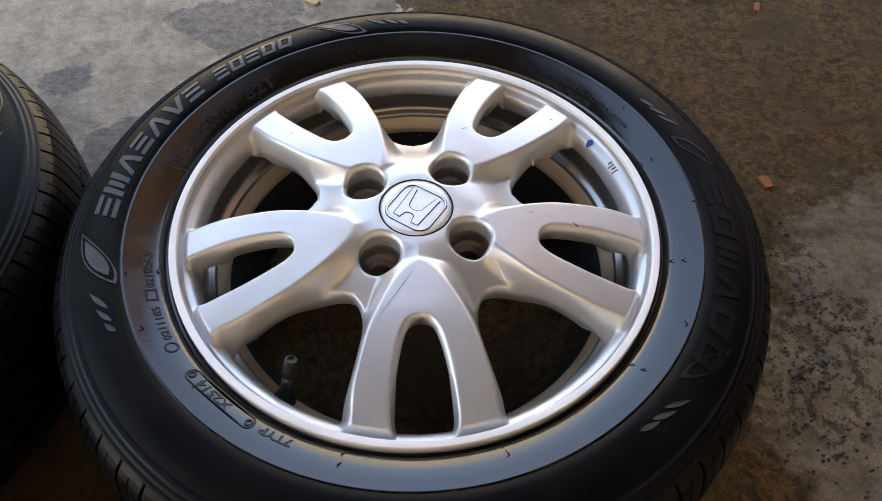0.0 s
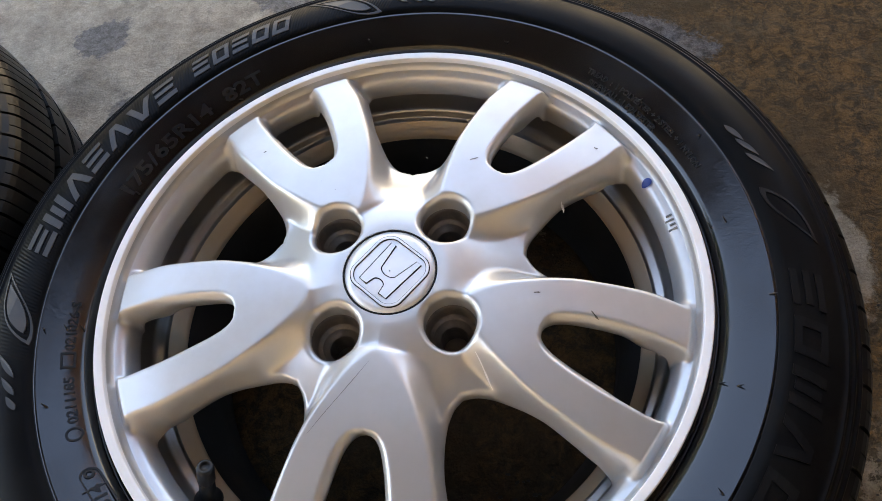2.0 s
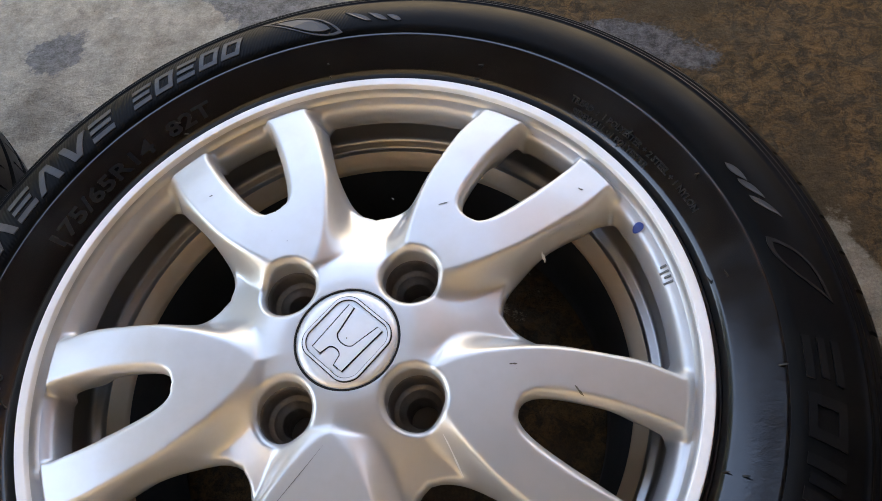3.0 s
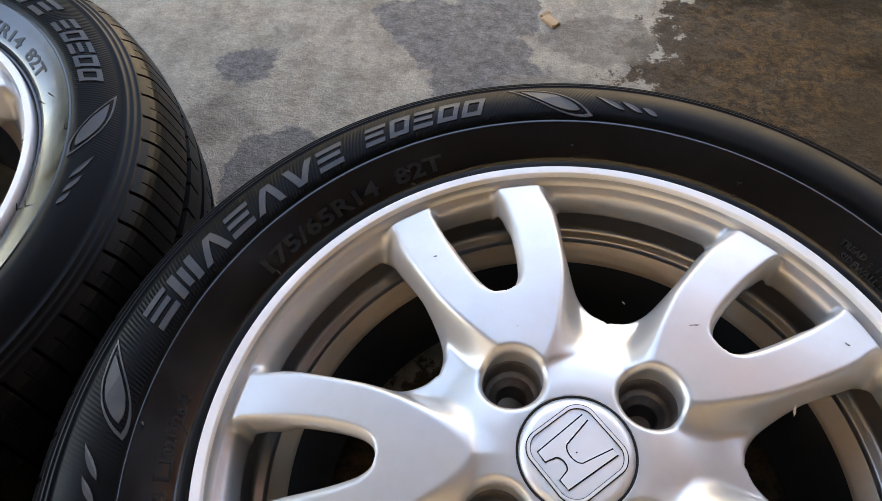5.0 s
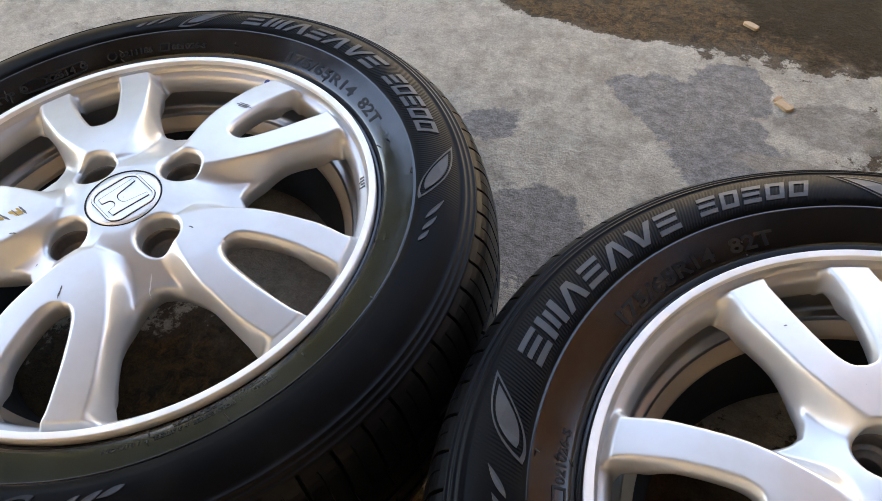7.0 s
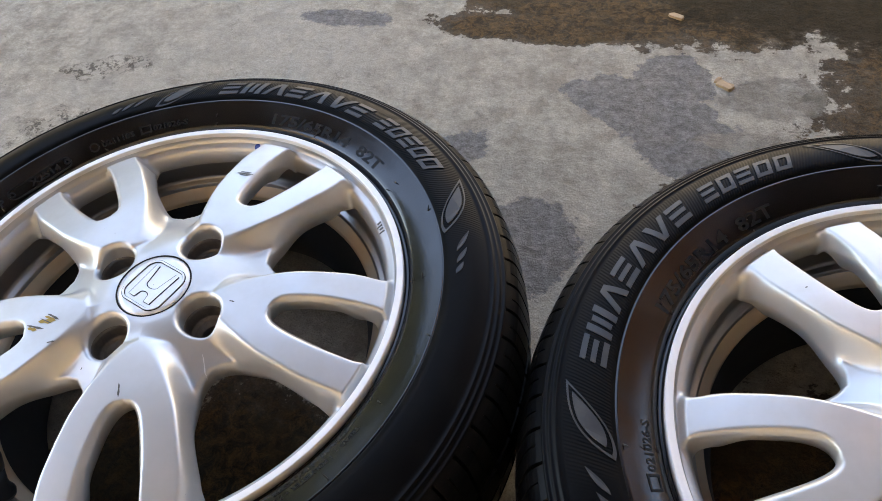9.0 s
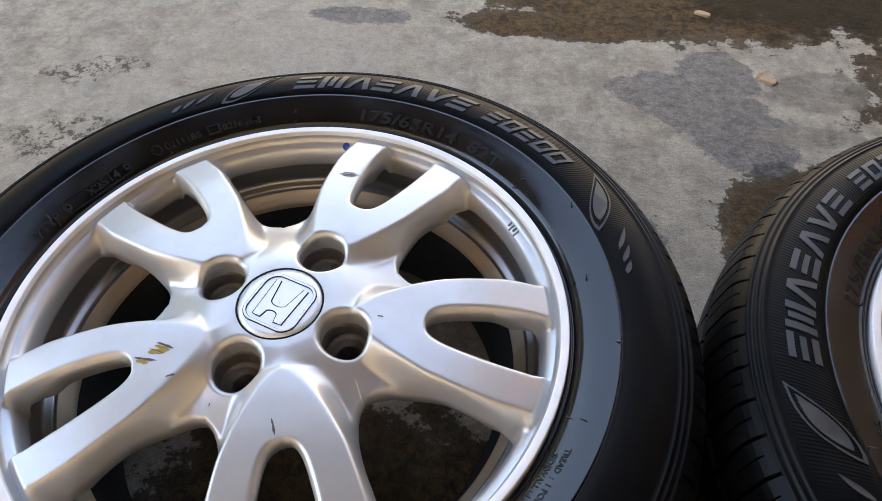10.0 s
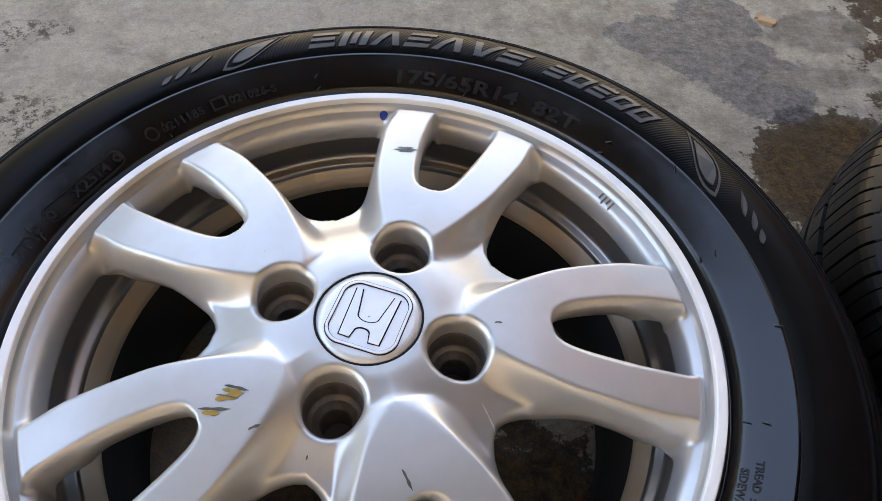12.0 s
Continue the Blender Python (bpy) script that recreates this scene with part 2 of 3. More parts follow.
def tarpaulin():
    """Thin tan sheet that lets some of the sun through, added for reflections only."""
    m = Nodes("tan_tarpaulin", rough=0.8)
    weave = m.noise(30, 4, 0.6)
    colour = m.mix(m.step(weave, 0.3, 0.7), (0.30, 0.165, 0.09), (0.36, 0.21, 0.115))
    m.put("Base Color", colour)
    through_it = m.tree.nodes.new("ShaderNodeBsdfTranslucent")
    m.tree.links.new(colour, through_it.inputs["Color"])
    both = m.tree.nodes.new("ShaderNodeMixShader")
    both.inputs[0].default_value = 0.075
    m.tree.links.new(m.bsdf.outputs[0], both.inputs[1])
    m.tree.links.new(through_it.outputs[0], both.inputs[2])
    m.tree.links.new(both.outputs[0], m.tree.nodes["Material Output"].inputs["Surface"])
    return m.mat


TAN_SHEET = tarpaulin()


# ---- building helpers ----
def mesh(name, verts, faces, material, smooth=True):
    me = bpy.data.meshes.new(name)
    me.from_pydata([tuple(v) for v in verts], [], [tuple(f) for f in faces])
    me.materials.append(material)
    if smooth:
        me.polygons.foreach_set("use_smooth", [True] * len(me.polygons))
    me.update()
    return me


def part(name, data, parent, label=""):
    ob = new(name, data)
    ob.parent = parent
    return tagged(ob, label)


def lathe(name, profile, material, segments=160, closed=False, angles=None, shift=None):
    """A ring from a profile of (r, z). shift(angle, r, z) may move each vertex."""
    angles = angles or [2 * math.pi * k / segments for k in range(segments)]
    verts, faces, n, count = [], [], len(profile), len(angles)
    for a in angles:
        for r, z in profile:
            if shift:
                r, z = shift(a, r, z)
            verts.append((r * math.cos(a), r * math.sin(a), z))
    for k in range(count):
        for i in range(n if closed else n - 1):
            j, l = (i + 1) % n, (k + 1) % count
            faces.append((k * n + i, l * n + i, l * n + j, k * n + j))
    return mesh(name, verts, faces, material)


def disc(name, r, z, material, dome=0.0, segments=64):
    rings = [(r * k / 6, z + dome * (1 - (k / 6) ** 2)) for k in range(6, 0, -1)] + [(0.0004, z + dome)]
    return lathe(name, [(r, z - 0.006)] + rings, material, segments)


# ---- the rim's face ----
def table(x, *rows):
    xs, ys = (np.array(side, float) for side in zip(*rows))
    rise = np.diff(ys) / np.diff(xs)
    both = rise[:-1] * rise[1:]
    inner = np.where(both > 0, 2 * both / np.where(both > 0, rise[:-1] + rise[1:], 1.0), 0.0)
    slope = np.concatenate(([rise[0]], inner, [rise[-1]]))
    x = np.clip(x, xs[0], xs[-1])
    i = np.clip(np.searchsorted(xs, x) - 1, 0, len(rise) - 1)
    wide = xs[i + 1] - xs[i]
    f = (x - xs[i]) / wide
    return (ys[i] * (1 + 2 * f) * (1 - f) ** 2 + slope[i] * wide * f * (1 - f) ** 2
            + ys[i + 1] * f * f * (3 - 2 * f) + slope[i + 1] * wide * f * f * (f - 1))


def smooth_step(v, low, high):
    t = np.clip((v - low) / (high - low), 0, 1)
    return t * t * (3 - 2 * t)


def smooth_max(a, b, k):
    h = np.clip(0.5 + 0.5 * (a - b) / k, 0, 1)
    return b + (a - b) * h + k * h * (1 - h)


LUG_RING, LUG_R, LUG_AT, CAP_R = 0.0504, 0.0162, 54, 0.0296


def rim_shape(x, y):
    """Solid where the first answer is above zero; the second is the height of the surface."""
    r = np.hypot(x, y)
    deg = np.degrees(np.arctan2(y, x))
    local = np.abs((deg + 90 + 36) % 72 - 36)
    u, v = r * np.cos(np.radians(local)), r * np.sin(np.radians(local))
    ring = r - 0.1765
    half = table(r, (0.07, 54), (0.080, 44), (0.0865, 36.6), (0.0885, 32.6), (0.092, 29.4), (0.098, 26.3), (0.106, 24), (0.118, 22.1), (0.13, 21), (0.155, 20), (0.175, 19.4))
    window = smooth_max(np.radians(half - local) * r, ring, 0.006)
    slot_half = table(u, (0.06, -0.03), (0.0985, -0.008), (0.100, 0), (0.1008, 0.0035), (0.1025, 0.006), (0.106, 0.0088), (0.112, 0.0115), (0.126, 0.0152), (0.145, 0.0185), (0.172, 0.0205), (0.2, 0.0215))
    slot = smooth_max(v - slot_half, ring, 0.006)
    lug = np.full_like(r, 1.0)
    for k in range(4):
        a = radians(LUG_AT + 90 * k)
        lug = np.minimum(lug, np.hypot(x - LUG_RING * math.cos(a), y - LUG_RING * math.sin(a)) - LUG_R)
    solid = np.minimum(np.minimum(window, slot), np.minimum(lug, r - CAP_R))
    tongue_z = table(r, (0.0, 0.1795), (0.06, 0.1795), (0.09, 0.1788), (0.105, 0.1778), (0.12, 0.1763), (0.135, 0.1744), (0.15, 0.172), (0.165, 0.169), (0.182, 0.1652), (0.2, 0.162))
    web_z = table(r, (0.0, 0.1790), (0.034, 0.1788), (0.045, 0.1772), (0.055, 0.1742), (0.066, 0.1695), (0.078, 0.1640), (0.088, 0.1605), (0.1, 0.1585), (0.13, 0.156), (0.16, 0.1535), (0.2, 0.151))
    ring_z = table(r, (0.165, 0.140), (0.1762, 0.1478), (0.1774, 0.1508), (0.1790, 0.1535), (0.1810, 0.1556), (0.1835, 0.1572), (0.186, 0.1583), (0.19, 0.1592))
    base = web_z + (ring_z - web_z) * smooth_step(r, 0.163, 0.1768)
    edge = table(u, (0.0, -0.03), (0.046, -0.006), (0.050, 0.0), (0.052, 0.006), (0.056, 0.0115), (0.064, 0.0185), (0.078, 0.0268), (0.093, 0.0338), (0.107, 0.0392), (0.12, 0.0428), (0.135, 0.0464), (0.15, 0.0494), (0.165, 0.0506), (0.18, 0.0510), (0.2, 0.0512))
    inside = (edge - v) * 0.92
    soft = table(u, (0.045, 0.020), (0.06, 0.016), (0.08, 0.011), (0.11, 0.0080), (0.2, 0.0075))
    raised = smooth_step(inside / soft, -1.0, 0.35) * smooth_step(r, 0.1862, 0.1812)
    raised = raised * (1 + (smooth_step(v - slot_half, -0.0025, 0.003) - 1) * smooth_step(u, 0.140, 0.172))
    z = base + (tongue_z - base) * raised
    near = np.minimum(window, slot)
    z = z - 0.0045 * np.clip(1 - near / 0.0048, 0, 1) ** 2
    z = z - 0.0035 * np.clip(1 - lug / 0.0035, 0, 1) ** 2
    return solid, z


def rim_face():
    step, reach = 0.00112, 0.187
    count = int(2 * reach / step) + 1
    line = -reach + step * np.arange(count)
    gx, gy = np.meshgrid(line, line, indexing="ij")
    gx, gy = gx + 1e-6, gy + 2e-6
    solid, _ = rim_shape(gx, gy)
    solid = np.minimum(solid, 0.1862 - np.hypot(gx, gy))
    spots, faces, index = [], [], {}

    def corner(i, j):
        key = (i, j)
        if key not in index:
            index[key] = len(spots)
            spots.append((gx[i, j], gy[i, j]))
        return index[key]

    def cross(i, j, k, l):
        key = (i, j, k, l) if (i, j) < (k, l) else (k, l, i, j)
        if key not in index:
            f = solid[i, j] / (solid[i, j] - solid[k, l])
            index[key] = len(spots)
            spots.append((gx[i, j] + f * (gx[k, l] - gx[i, j]), gy[i, j] + f * (gy[k, l] - gy[i, j])))
        return index[key]

    inside = solid > 0
    anyone = inside[:-1, :-1] | inside[1:, :-1] | inside[1:, 1:] | inside[:-1, 1:]
    for i, j in zip(*np.nonzero(anyone)):
        loop = [(i, j), (i + 1, j), (i + 1, j + 1), (i, j + 1)]
        if all(inside[p] for p in loop):
            faces.append([corner(*p) for p in loop])
            continue
        face = []
        for p, q in zip(loop, loop[1:] + loop[:1]):
            if inside[p]:
                face.append(corner(*p))
            if inside[p] != inside[q]:
                face.append(cross(*p, *q))
        if len(face) > 2:
            faces.append(face)
    spots = np.array(spots)
    _, z = rim_shape(spots[:, 0], spots[:, 1])
    verts = [(x, y, h) for (x, y), h in zip(spots, z)]
    once = {}
    for f in faces:
        for a, b in zip(f, f[1:] + f[:1]):
            once[(a, b)] = True
    edges = [(a, b) for a, b in once if (b, a) not in once]
    level = {}
    rim_of_hole = sorted({k for e in edges for k in e if math.hypot(*spots[k]) < 0.1855})
    px, py = spots[rim_of_hole, 0], spots[rim_of_hole, 1]
    eps = 0.0006
    slope_x = rim_shape(px + eps, py)[0] - rim_shape(px - eps, py)[0]
    slope_y = rim_shape(px, py + eps)[0] - rim_shape(px, py - eps)[0]
    long = np.hypot(slope_x, slope_y) + 1e-9
    hole_r = np.hypot(px, py)
    for drop, inward in ((0.003, 0.0), (0.008, 0.0012), (0.017, 0.0050)):
        for k, x, y, gx_, gy_, r in zip(rim_of_hole, px, py, slope_x / long, slope_y / long, hole_r):
            back = inward * float(table(r, (0.070, 0.0), (0.080, 1.0), (0.145, 1.0), (0.1752, 0.0)))
            level[(k, drop)] = len(verts)
            verts.append((x + back * gx_, y + back * gy_, verts[k][2] - drop * float(table(r, (0.0, 1.0), (0.153, 1.0), (0.1752, 0.12), (0.2, 0.12)))))
    for a, b in edges:
        above = (a, b)
        for drop in (0.003, 0.008, 0.017):
            if (a, drop) in level and (b, drop) in level:
                below = (level[(a, drop)], level[(b, drop)])
                faces.append([above[1], above[0], below[0], below[1]])
                above = below
    return mesh("rim_face", verts, faces, SILVER)


FLANGE = [(0.1850, 0.1570), (0.1862, 0.1584), (0.1878, 0.1598), (0.1886, 0.1622), (0.1890, 0.1650)]
LIP = [(0.1887, 0.1610), (0.1889, 0.1655), (0.1890, 0.1672), (0.18915, 0.1678), (0.1894, 0.1680), (0.1898, 0.16804), (0.1938, 0.1684), (0.1941, 0.16838), (0.1944, 0.1681), (0.1947, 0.1676), (0.1949, 0.1655), (0.1947, 0.156), (0.1915, 0.150)]
BARREL_LINE = [(0.1780, 0.1484), (0.1774, 0.1460), (0.1764, 0.1280), (0.1756, 0.1248), (0.1738, 0.1234), (0.1706, 0.1227), (0.1695, 0.1218), (0.1691, 0.1196), (0.1686, 0.1188)]
LEDGE_LINE = [(0.1686, 0.1188), (0.1616, 0.1110), (0.1606, 0.1090), (0.1604, 0.1060)]
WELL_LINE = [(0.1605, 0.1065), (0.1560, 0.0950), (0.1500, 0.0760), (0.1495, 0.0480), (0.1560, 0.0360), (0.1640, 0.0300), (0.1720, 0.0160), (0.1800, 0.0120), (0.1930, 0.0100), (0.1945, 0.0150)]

# ---- the tyre ----
MID = 0.0902
SIDE = [(0.1915, 0.1480), (0.1945, 0.1590), (0.1958, 0.1618), (0.1968, 0.1622), (0.1976, 0.1612), (0.1986, 0.1622), (0.1996, 0.1652), (0.2012, 0.1676), (0.2040, 0.1694), (0.2120, 0.1730), (0.2200, 0.1761), (0.2250, 0.1778), (0.2262, 0.1783), (0.2266, 0.1778), (0.2272, 0.1778), (0.2277, 0.1787), (0.2340, 0.1796), (0.2400, 0.1799), (0.2460, 0.1794), (0.2530, 0.1778), (0.2600, 0.1750), (0.2632, 0.1733), (0.2637, 0.1740), (0.2648, 0.1734), (0.2653, 0.1724), (0.2672, 0.1712), (0.2677, 0.1718), (0.2688, 0.1710), (0.2693, 0.1700), (0.2712, 0.1685), (0.2717, 0.1691), (0.2728, 0.1682), (0.2733, 0.1670), (0.2770, 0.1636), (0.2800, 0.1600), (0.2822, 0.1560), (0.2840, 0.1505), (0.2856, 0.1440), (0.2872, 0.1370), (0.2886, 0.1300), (0.2896, 0.1230), (0.2840, 0.1222), (0.2840, 0.1160), (0.2900, 0.1152), (0.2910, 0.1000)]


def side_height(r):
    xs, ys = zip(*SIDE[:22])
    return float(np.interp(r, xs, ys))


def tyre_mesh():
    lower = [(r, 2 * MID - z) for r, z in reversed(SIDE)]
    groove = [(0.2912, 0.0935), (0.2845, 0.0930), (0.2845, 0.0874), (0.2912, 0.0869)]
    profile = SIDE + groove + lower
    pitches, angles = 72, []
    for k in range(pitches):
        a, wide = 2 * math.pi * k / pitches, 2 * math.pi / pitches
        for f in (0.0, 0.015, 0.095, 0.11, 0.25, 0.4, 0.5, 0.51, 0.54, 0.55, 0.7, 0.85):
            angles.append(a + f * wide)

    def shift(a, r, z):
        f = (a / (2 * math.pi) * pitches) % 1.0
        h = abs(z - MID)
        if 0.008 < f < 0.10 and 0.020 < h < 0.0790 and r > 0.2740:
            return r - 0.0058, z - math.copysign(0.0030, z - MID)
        if 0.505 < f < 0.545 and 0.036 < h < 0.0720 and r > 0.2760:
            return r - 0.0030, z - math.copysign(0.0016, z - MID)
        return r, z

    me = lathe("tyre", profile, RUBBER, closed=True, angles=angles, shift=shift)
    me.polygons.foreach_set("use_smooth", [math.hypot(p.center.x, p.center.y) < 0.2745 for p in me.polygons])
    return me


def on_side(angle, r, lift=0.0):
    a = radians(angle)
    return (r * math.cos(a), r * math.sin(a), side_height(r) + lift)


def slab_on_side(name, outline, material, lift=0.0006, hole=None):
    """A flat raised shape on the upper sidewall; outline rows are (angle, r), run through in order. hole: an inner outline of as many rows."""
    n = len(outline)
    verts = [on_side(a, r, lift) for a, r in outline] + [on_side(a, r, -0.001) for a, r in outline]
    faces = [(k, (k + 1) % n, n + (k + 1) % n, n + k) for k in range(n)]
    if hole:
        verts += [on_side(a, r, lift) for a, r in hole] + [on_side(a, r, -0.001) for a, r in hole]
        for k in range(n):
            l = (k + 1) % n
            faces += [(k, 2 * n + k, 2 * n + l, l), (2 * n + k, 3 * n + k, 3 * n + l, 2 * n + l)]
    else:
        faces.append(tuple(range(n)))
    return mesh(name, verts, faces, material, False)


def text_on_side(text, size, middle, r, material, lift=0.0004, facing_out=True, squeeze=1.0):
    """Raised writing round the upper sidewall; read from outside the wheel's centre with its feet towards the hub."""
    curve = bpy.data.curves.new("writing", "FONT")
    curve.body, curve.size, curve.align_x, curve.resolution_u = text, size, "CENTER", 2
    curve.offset = size * 0.022
    holder = new("writing", curve)
    flat = holder.evaluated_get(bpy.context.evaluated_depsgraph_get()).to_mesh()
    points = [v.co.copy() for v in flat.vertices]
    faces = [tuple(p.vertices) for p in flat.polygons]
    bpy.data.objects.remove(holder)
    bpy.data.curves.remove(curve)
    n, verts, walls, used = len(points), [], [], {}
    for p in points:
        turn = math.degrees(p.x * squeeze / (r + size * 0.35))
        verts.append(on_side(middle - turn if facing_out else middle + turn, r + (p.y if facing_out else size * 0.7 - p.y), lift))
    for f in faces:
        for a, b in zip(f, f[1:] + f[:1]):
            used[(a, b)] = True
    verts += [(x, y, z - lift - 0.0008) for x, y, z in verts]
    for a, b in used:
        if (b, a) not in used:
            walls.append((b, a, n + a, n + b))
    return mesh("writing", verts, faces + walls, material, False)


def leaf_outline(tip, root, r_tip, r_root, fat, n=14):
    """An almond shape from its root to its tip, in rows of (angle, r)."""
    rows = []
    for k in range(2 * n):
        f = k / n if k < n else 2 - k / n
        w = math.sin(math.pi * min(f, 1) ** 0.8) * fat * (1 if k < n else -1)
        rows.append((root + (tip - root) * f, r_root + (r_tip - r_root) * f + w))
    return rows


def shrink(rows, f):
    ca, cr = sum(a for a, _ in rows) / len(rows), sum(r for _, r in rows) / len(rows)
    return [(ca + (a - ca) * f, cr + (r - cr) * f) for a, r in rows]


def rounded_square(half, corner, bulge=0.0, n=8):
    rows = []
    for q, (sx, sy) in enumerate(((1, 1), (-1, 1), (-1, -1), (1, -1))):
        for k in range(n + 1):
            t = math.pi / 2 * (q + k / n)
            rows.append((sx * (half - corner) + corner * math.cos(t), sy * (half - corner) + corner * math.sin(t)))
    return [(x * (1 + bulge * (1 - (y / half) ** 2)), y * (1 + bulge * (1 - (x / half) ** 2))) for x, y in rows]


def flat_shape(name, rows, hole, z, material):
    """A low raised plate over the outline, hollow where a hole of as many rows is given."""
    n = len(rows)
    verts = [(x, y, z) for x, y in rows] + [(x, y, z - 0.0016) for x, y in rows]
    faces = [(k, n + k, n + (k + 1) % n, (k + 1) % n) for k in range(n)]
    if hole:
        verts += [(x, y, z) for x, y in hole] + [(x, y, z - 0.0016) for x, y in hole]
        for k in range(n):
            l = (k + 1) % n
            faces += [(k, l, 2 * n + l, 2 * n + k), (2 * n + k, 2 * n + l, 3 * n + l, 3 * n + k)]
    else:
        faces.append(tuple(range(n)))
    return mesh(name, verts, faces, material, False)


def emblem_shapes():
    yield "emblem_line", rounded_square(0.0200, 0.0085, 0.06), rounded_square(0.0196, 0.0083, 0.06), 0.17935, SHADOW_GAP
    yield "emblem_border", rounded_square(0.0195, 0.0083, 0.06), rounded_square(0.0182, 0.0075, 0.06), 0.1799, CAP
    yield "emblem_groove", rounded_square(0.0182, 0.0075, 0.06), rounded_square(0.01785, 0.0072, 0.06), 0.17938, SHADOW_GAP
    half = [(0.0126, 0.0152), (0.0095, 0.0152)]
    for k in range(9):
        t = math.pi / 2 * k / 8
        half.append((0.0064 * math.cos(t), -0.0002 - 0.0040 * math.sin(t)))
    low = [(0.0, -0.0076)]
    for k in range(1, 7):
        t = math.pi / 2 * k / 6
        low.append((0.0046 * math.sin(t), -0.0076 - 0.0030 * (1 - math.cos(t))))
    low += [(0.0056, -0.0152), (0.0112, -0.0152)]
    right = half[:-1] + [(0.0, -0.0042)]
    rows = right + [(-x, y) for x, y in reversed(right[:-1])] + [(-x, y) for x, y in reversed(low[1:])] + low
    n, wider = len(rows), []
    for k, (x, y) in enumerate(rows):
        (px, py), (nx, ny) = rows[k - 1], rows[(k + 1) % n]
        d = Vector((ny - py, px - nx)).normalized() * 0.00075
        wider.append((x + d.x, y + d.y))
    yield "emblem_gap", wider, None, 0.17936, SHADOW_GAP
    yield "emblem_bar", rows, None, 0.17965, CAP


def turned(profile, base, tip, material, name, segments=20):
    """A lathe piece whose axis runs from base to tip."""
    me = lathe(name, profile, material, segments)
    axis = (Vector(tip) - Vector(base)).normalized()
    me.transform(Matrix.Translation(base) @ axis.to_track_quat("Z", "Y").to_matrix().to_4x4())
    return me


VALVE_BASE, VALVE_TIP = (0.1705, 0, 0.1290), (0.1550, 0, 0.1650)


def valve_mesh():
    return turned([(0.0002, -0.002), (0.0085, -0.002), (0.0088, 0.001), (0.0075, 0.004), (0.0058, 0.007), (0.0050, 0.012), (0.0046, 0.026), (0.0002, 0.026)], VALVE_BASE, VALVE_TIP, BLACK, "valve_stem")


def valve_cap_mesh():
    return turned([(0.0048, 0.024), (0.0052, 0.025), (0.0052, 0.037), (0.0046, 0.0395), (0.0030, 0.0398), (0.0028, 0.0385), (0.0002, 0.0385)], VALVE_BASE, VALVE_TIP, BLACK, "valve_cap", 14)


def rim_height(r, angle):
    a = radians(angle)
    return float(rim_shape(np.array([r * math.cos(a)]), np.array([r * math.sin(a)]))[1][0])


def bar_on_rim(angle, low, high, width):
    """A thin raised bar on the rim's flange."""
    a, rows = radians(angle), []
    across = Vector((-math.sin(a), math.cos(a), 0))
    along = Vector((math.cos(a), math.sin(a), 0))
    for r, s in ((low, -1), (high, -1), (high, 1), (low, 1)):
        p = along * r + across * (s * width / 2)
        rows.append((p.x, p.y, rim_height(r, angle) + 0.0009))
    rows += [(x, y, z - 0.001) for x, y, z in rows]
    faces = [(0, 1, 2, 3), (0, 4, 5, 1), (1, 5, 6, 2), (2, 6, 7, 3), (3, 7, 4, 0)]
    return mesh("cast_mark", rows, faces, STAMP, False)


def stroke_on_rim(name, points, width, material):
    """A thin worn stroke over the rim's face through (r, angle) rows, tapered at its ends."""
    verts, faces, n = [], [], 10
    (r0, a0), (r1, a1) = points
    p, q = (Vector((r * math.cos(radians(t)), r * math.sin(radians(t)))) for r, t in points)
    side = Vector((-(q - p).y, (q - p).x)).normalized()
    for k in range(n + 1):
        f = k / n
        c = p.lerp(q, f) + side * (0.0006 * math.sin(3.0 * f + 17 * r0))
        w = width * 0.5 * (0.25 + math.sin(math.pi * f)) * (1 + 0.3 * math.sin(11 * f))
        for s in (-1, 1):
            e = c + side * (w * s)
            z = float(rim_shape(np.array([e.x]), np.array([e.y]))[1][0]) + 0.00025
            verts.append((e.x, e.y, z))
    for k in range(n):
        faces.append((2 * k, 2 * k + 1, 2 * k + 3, 2 * k + 2))
    return mesh(name, verts, faces, material)


def dot_on_rim(r, angle, size):
    a, z = radians(angle), rim_height(r, angle)
    cx, cy = r * math.cos(a), r * math.sin(a)
    verts = [(cx, cy, z + 0.0014)]
    for k in range(18):
        t = 2 * math.pi * k / 18
        x, y = cx + size * math.cos(t), cy + size * math.sin(t)
        verts.append((x, y, float(rim_shape(np.array([x]), np.array([y]))[1][0]) + 0.0011))
    return mesh("paint_dot", verts, [(0, k, k % 18 + 1) for k in range(1, 19)], BLUE)


def hair_mesh(r, angle):
    """A thin moulding whisker standing out of the sidewall."""
    x, y, z = on_side(angle, r)
    lean = Vector((math.cos(angle * 7.0), math.sin(angle * 5.0), 0.9)).normalized()
    return turned([(0.0006, 0.0), (0.0005, 0.0025), (0.0002, 0.0048)], (x, y, z), Vector((x, y, z)) + lean, BLACK, "whisker", 6)


CACHE = {}


def once_made(key, make):
    if key not in CACHE:
        CACHE[key] = make()
    return CACHE[key]


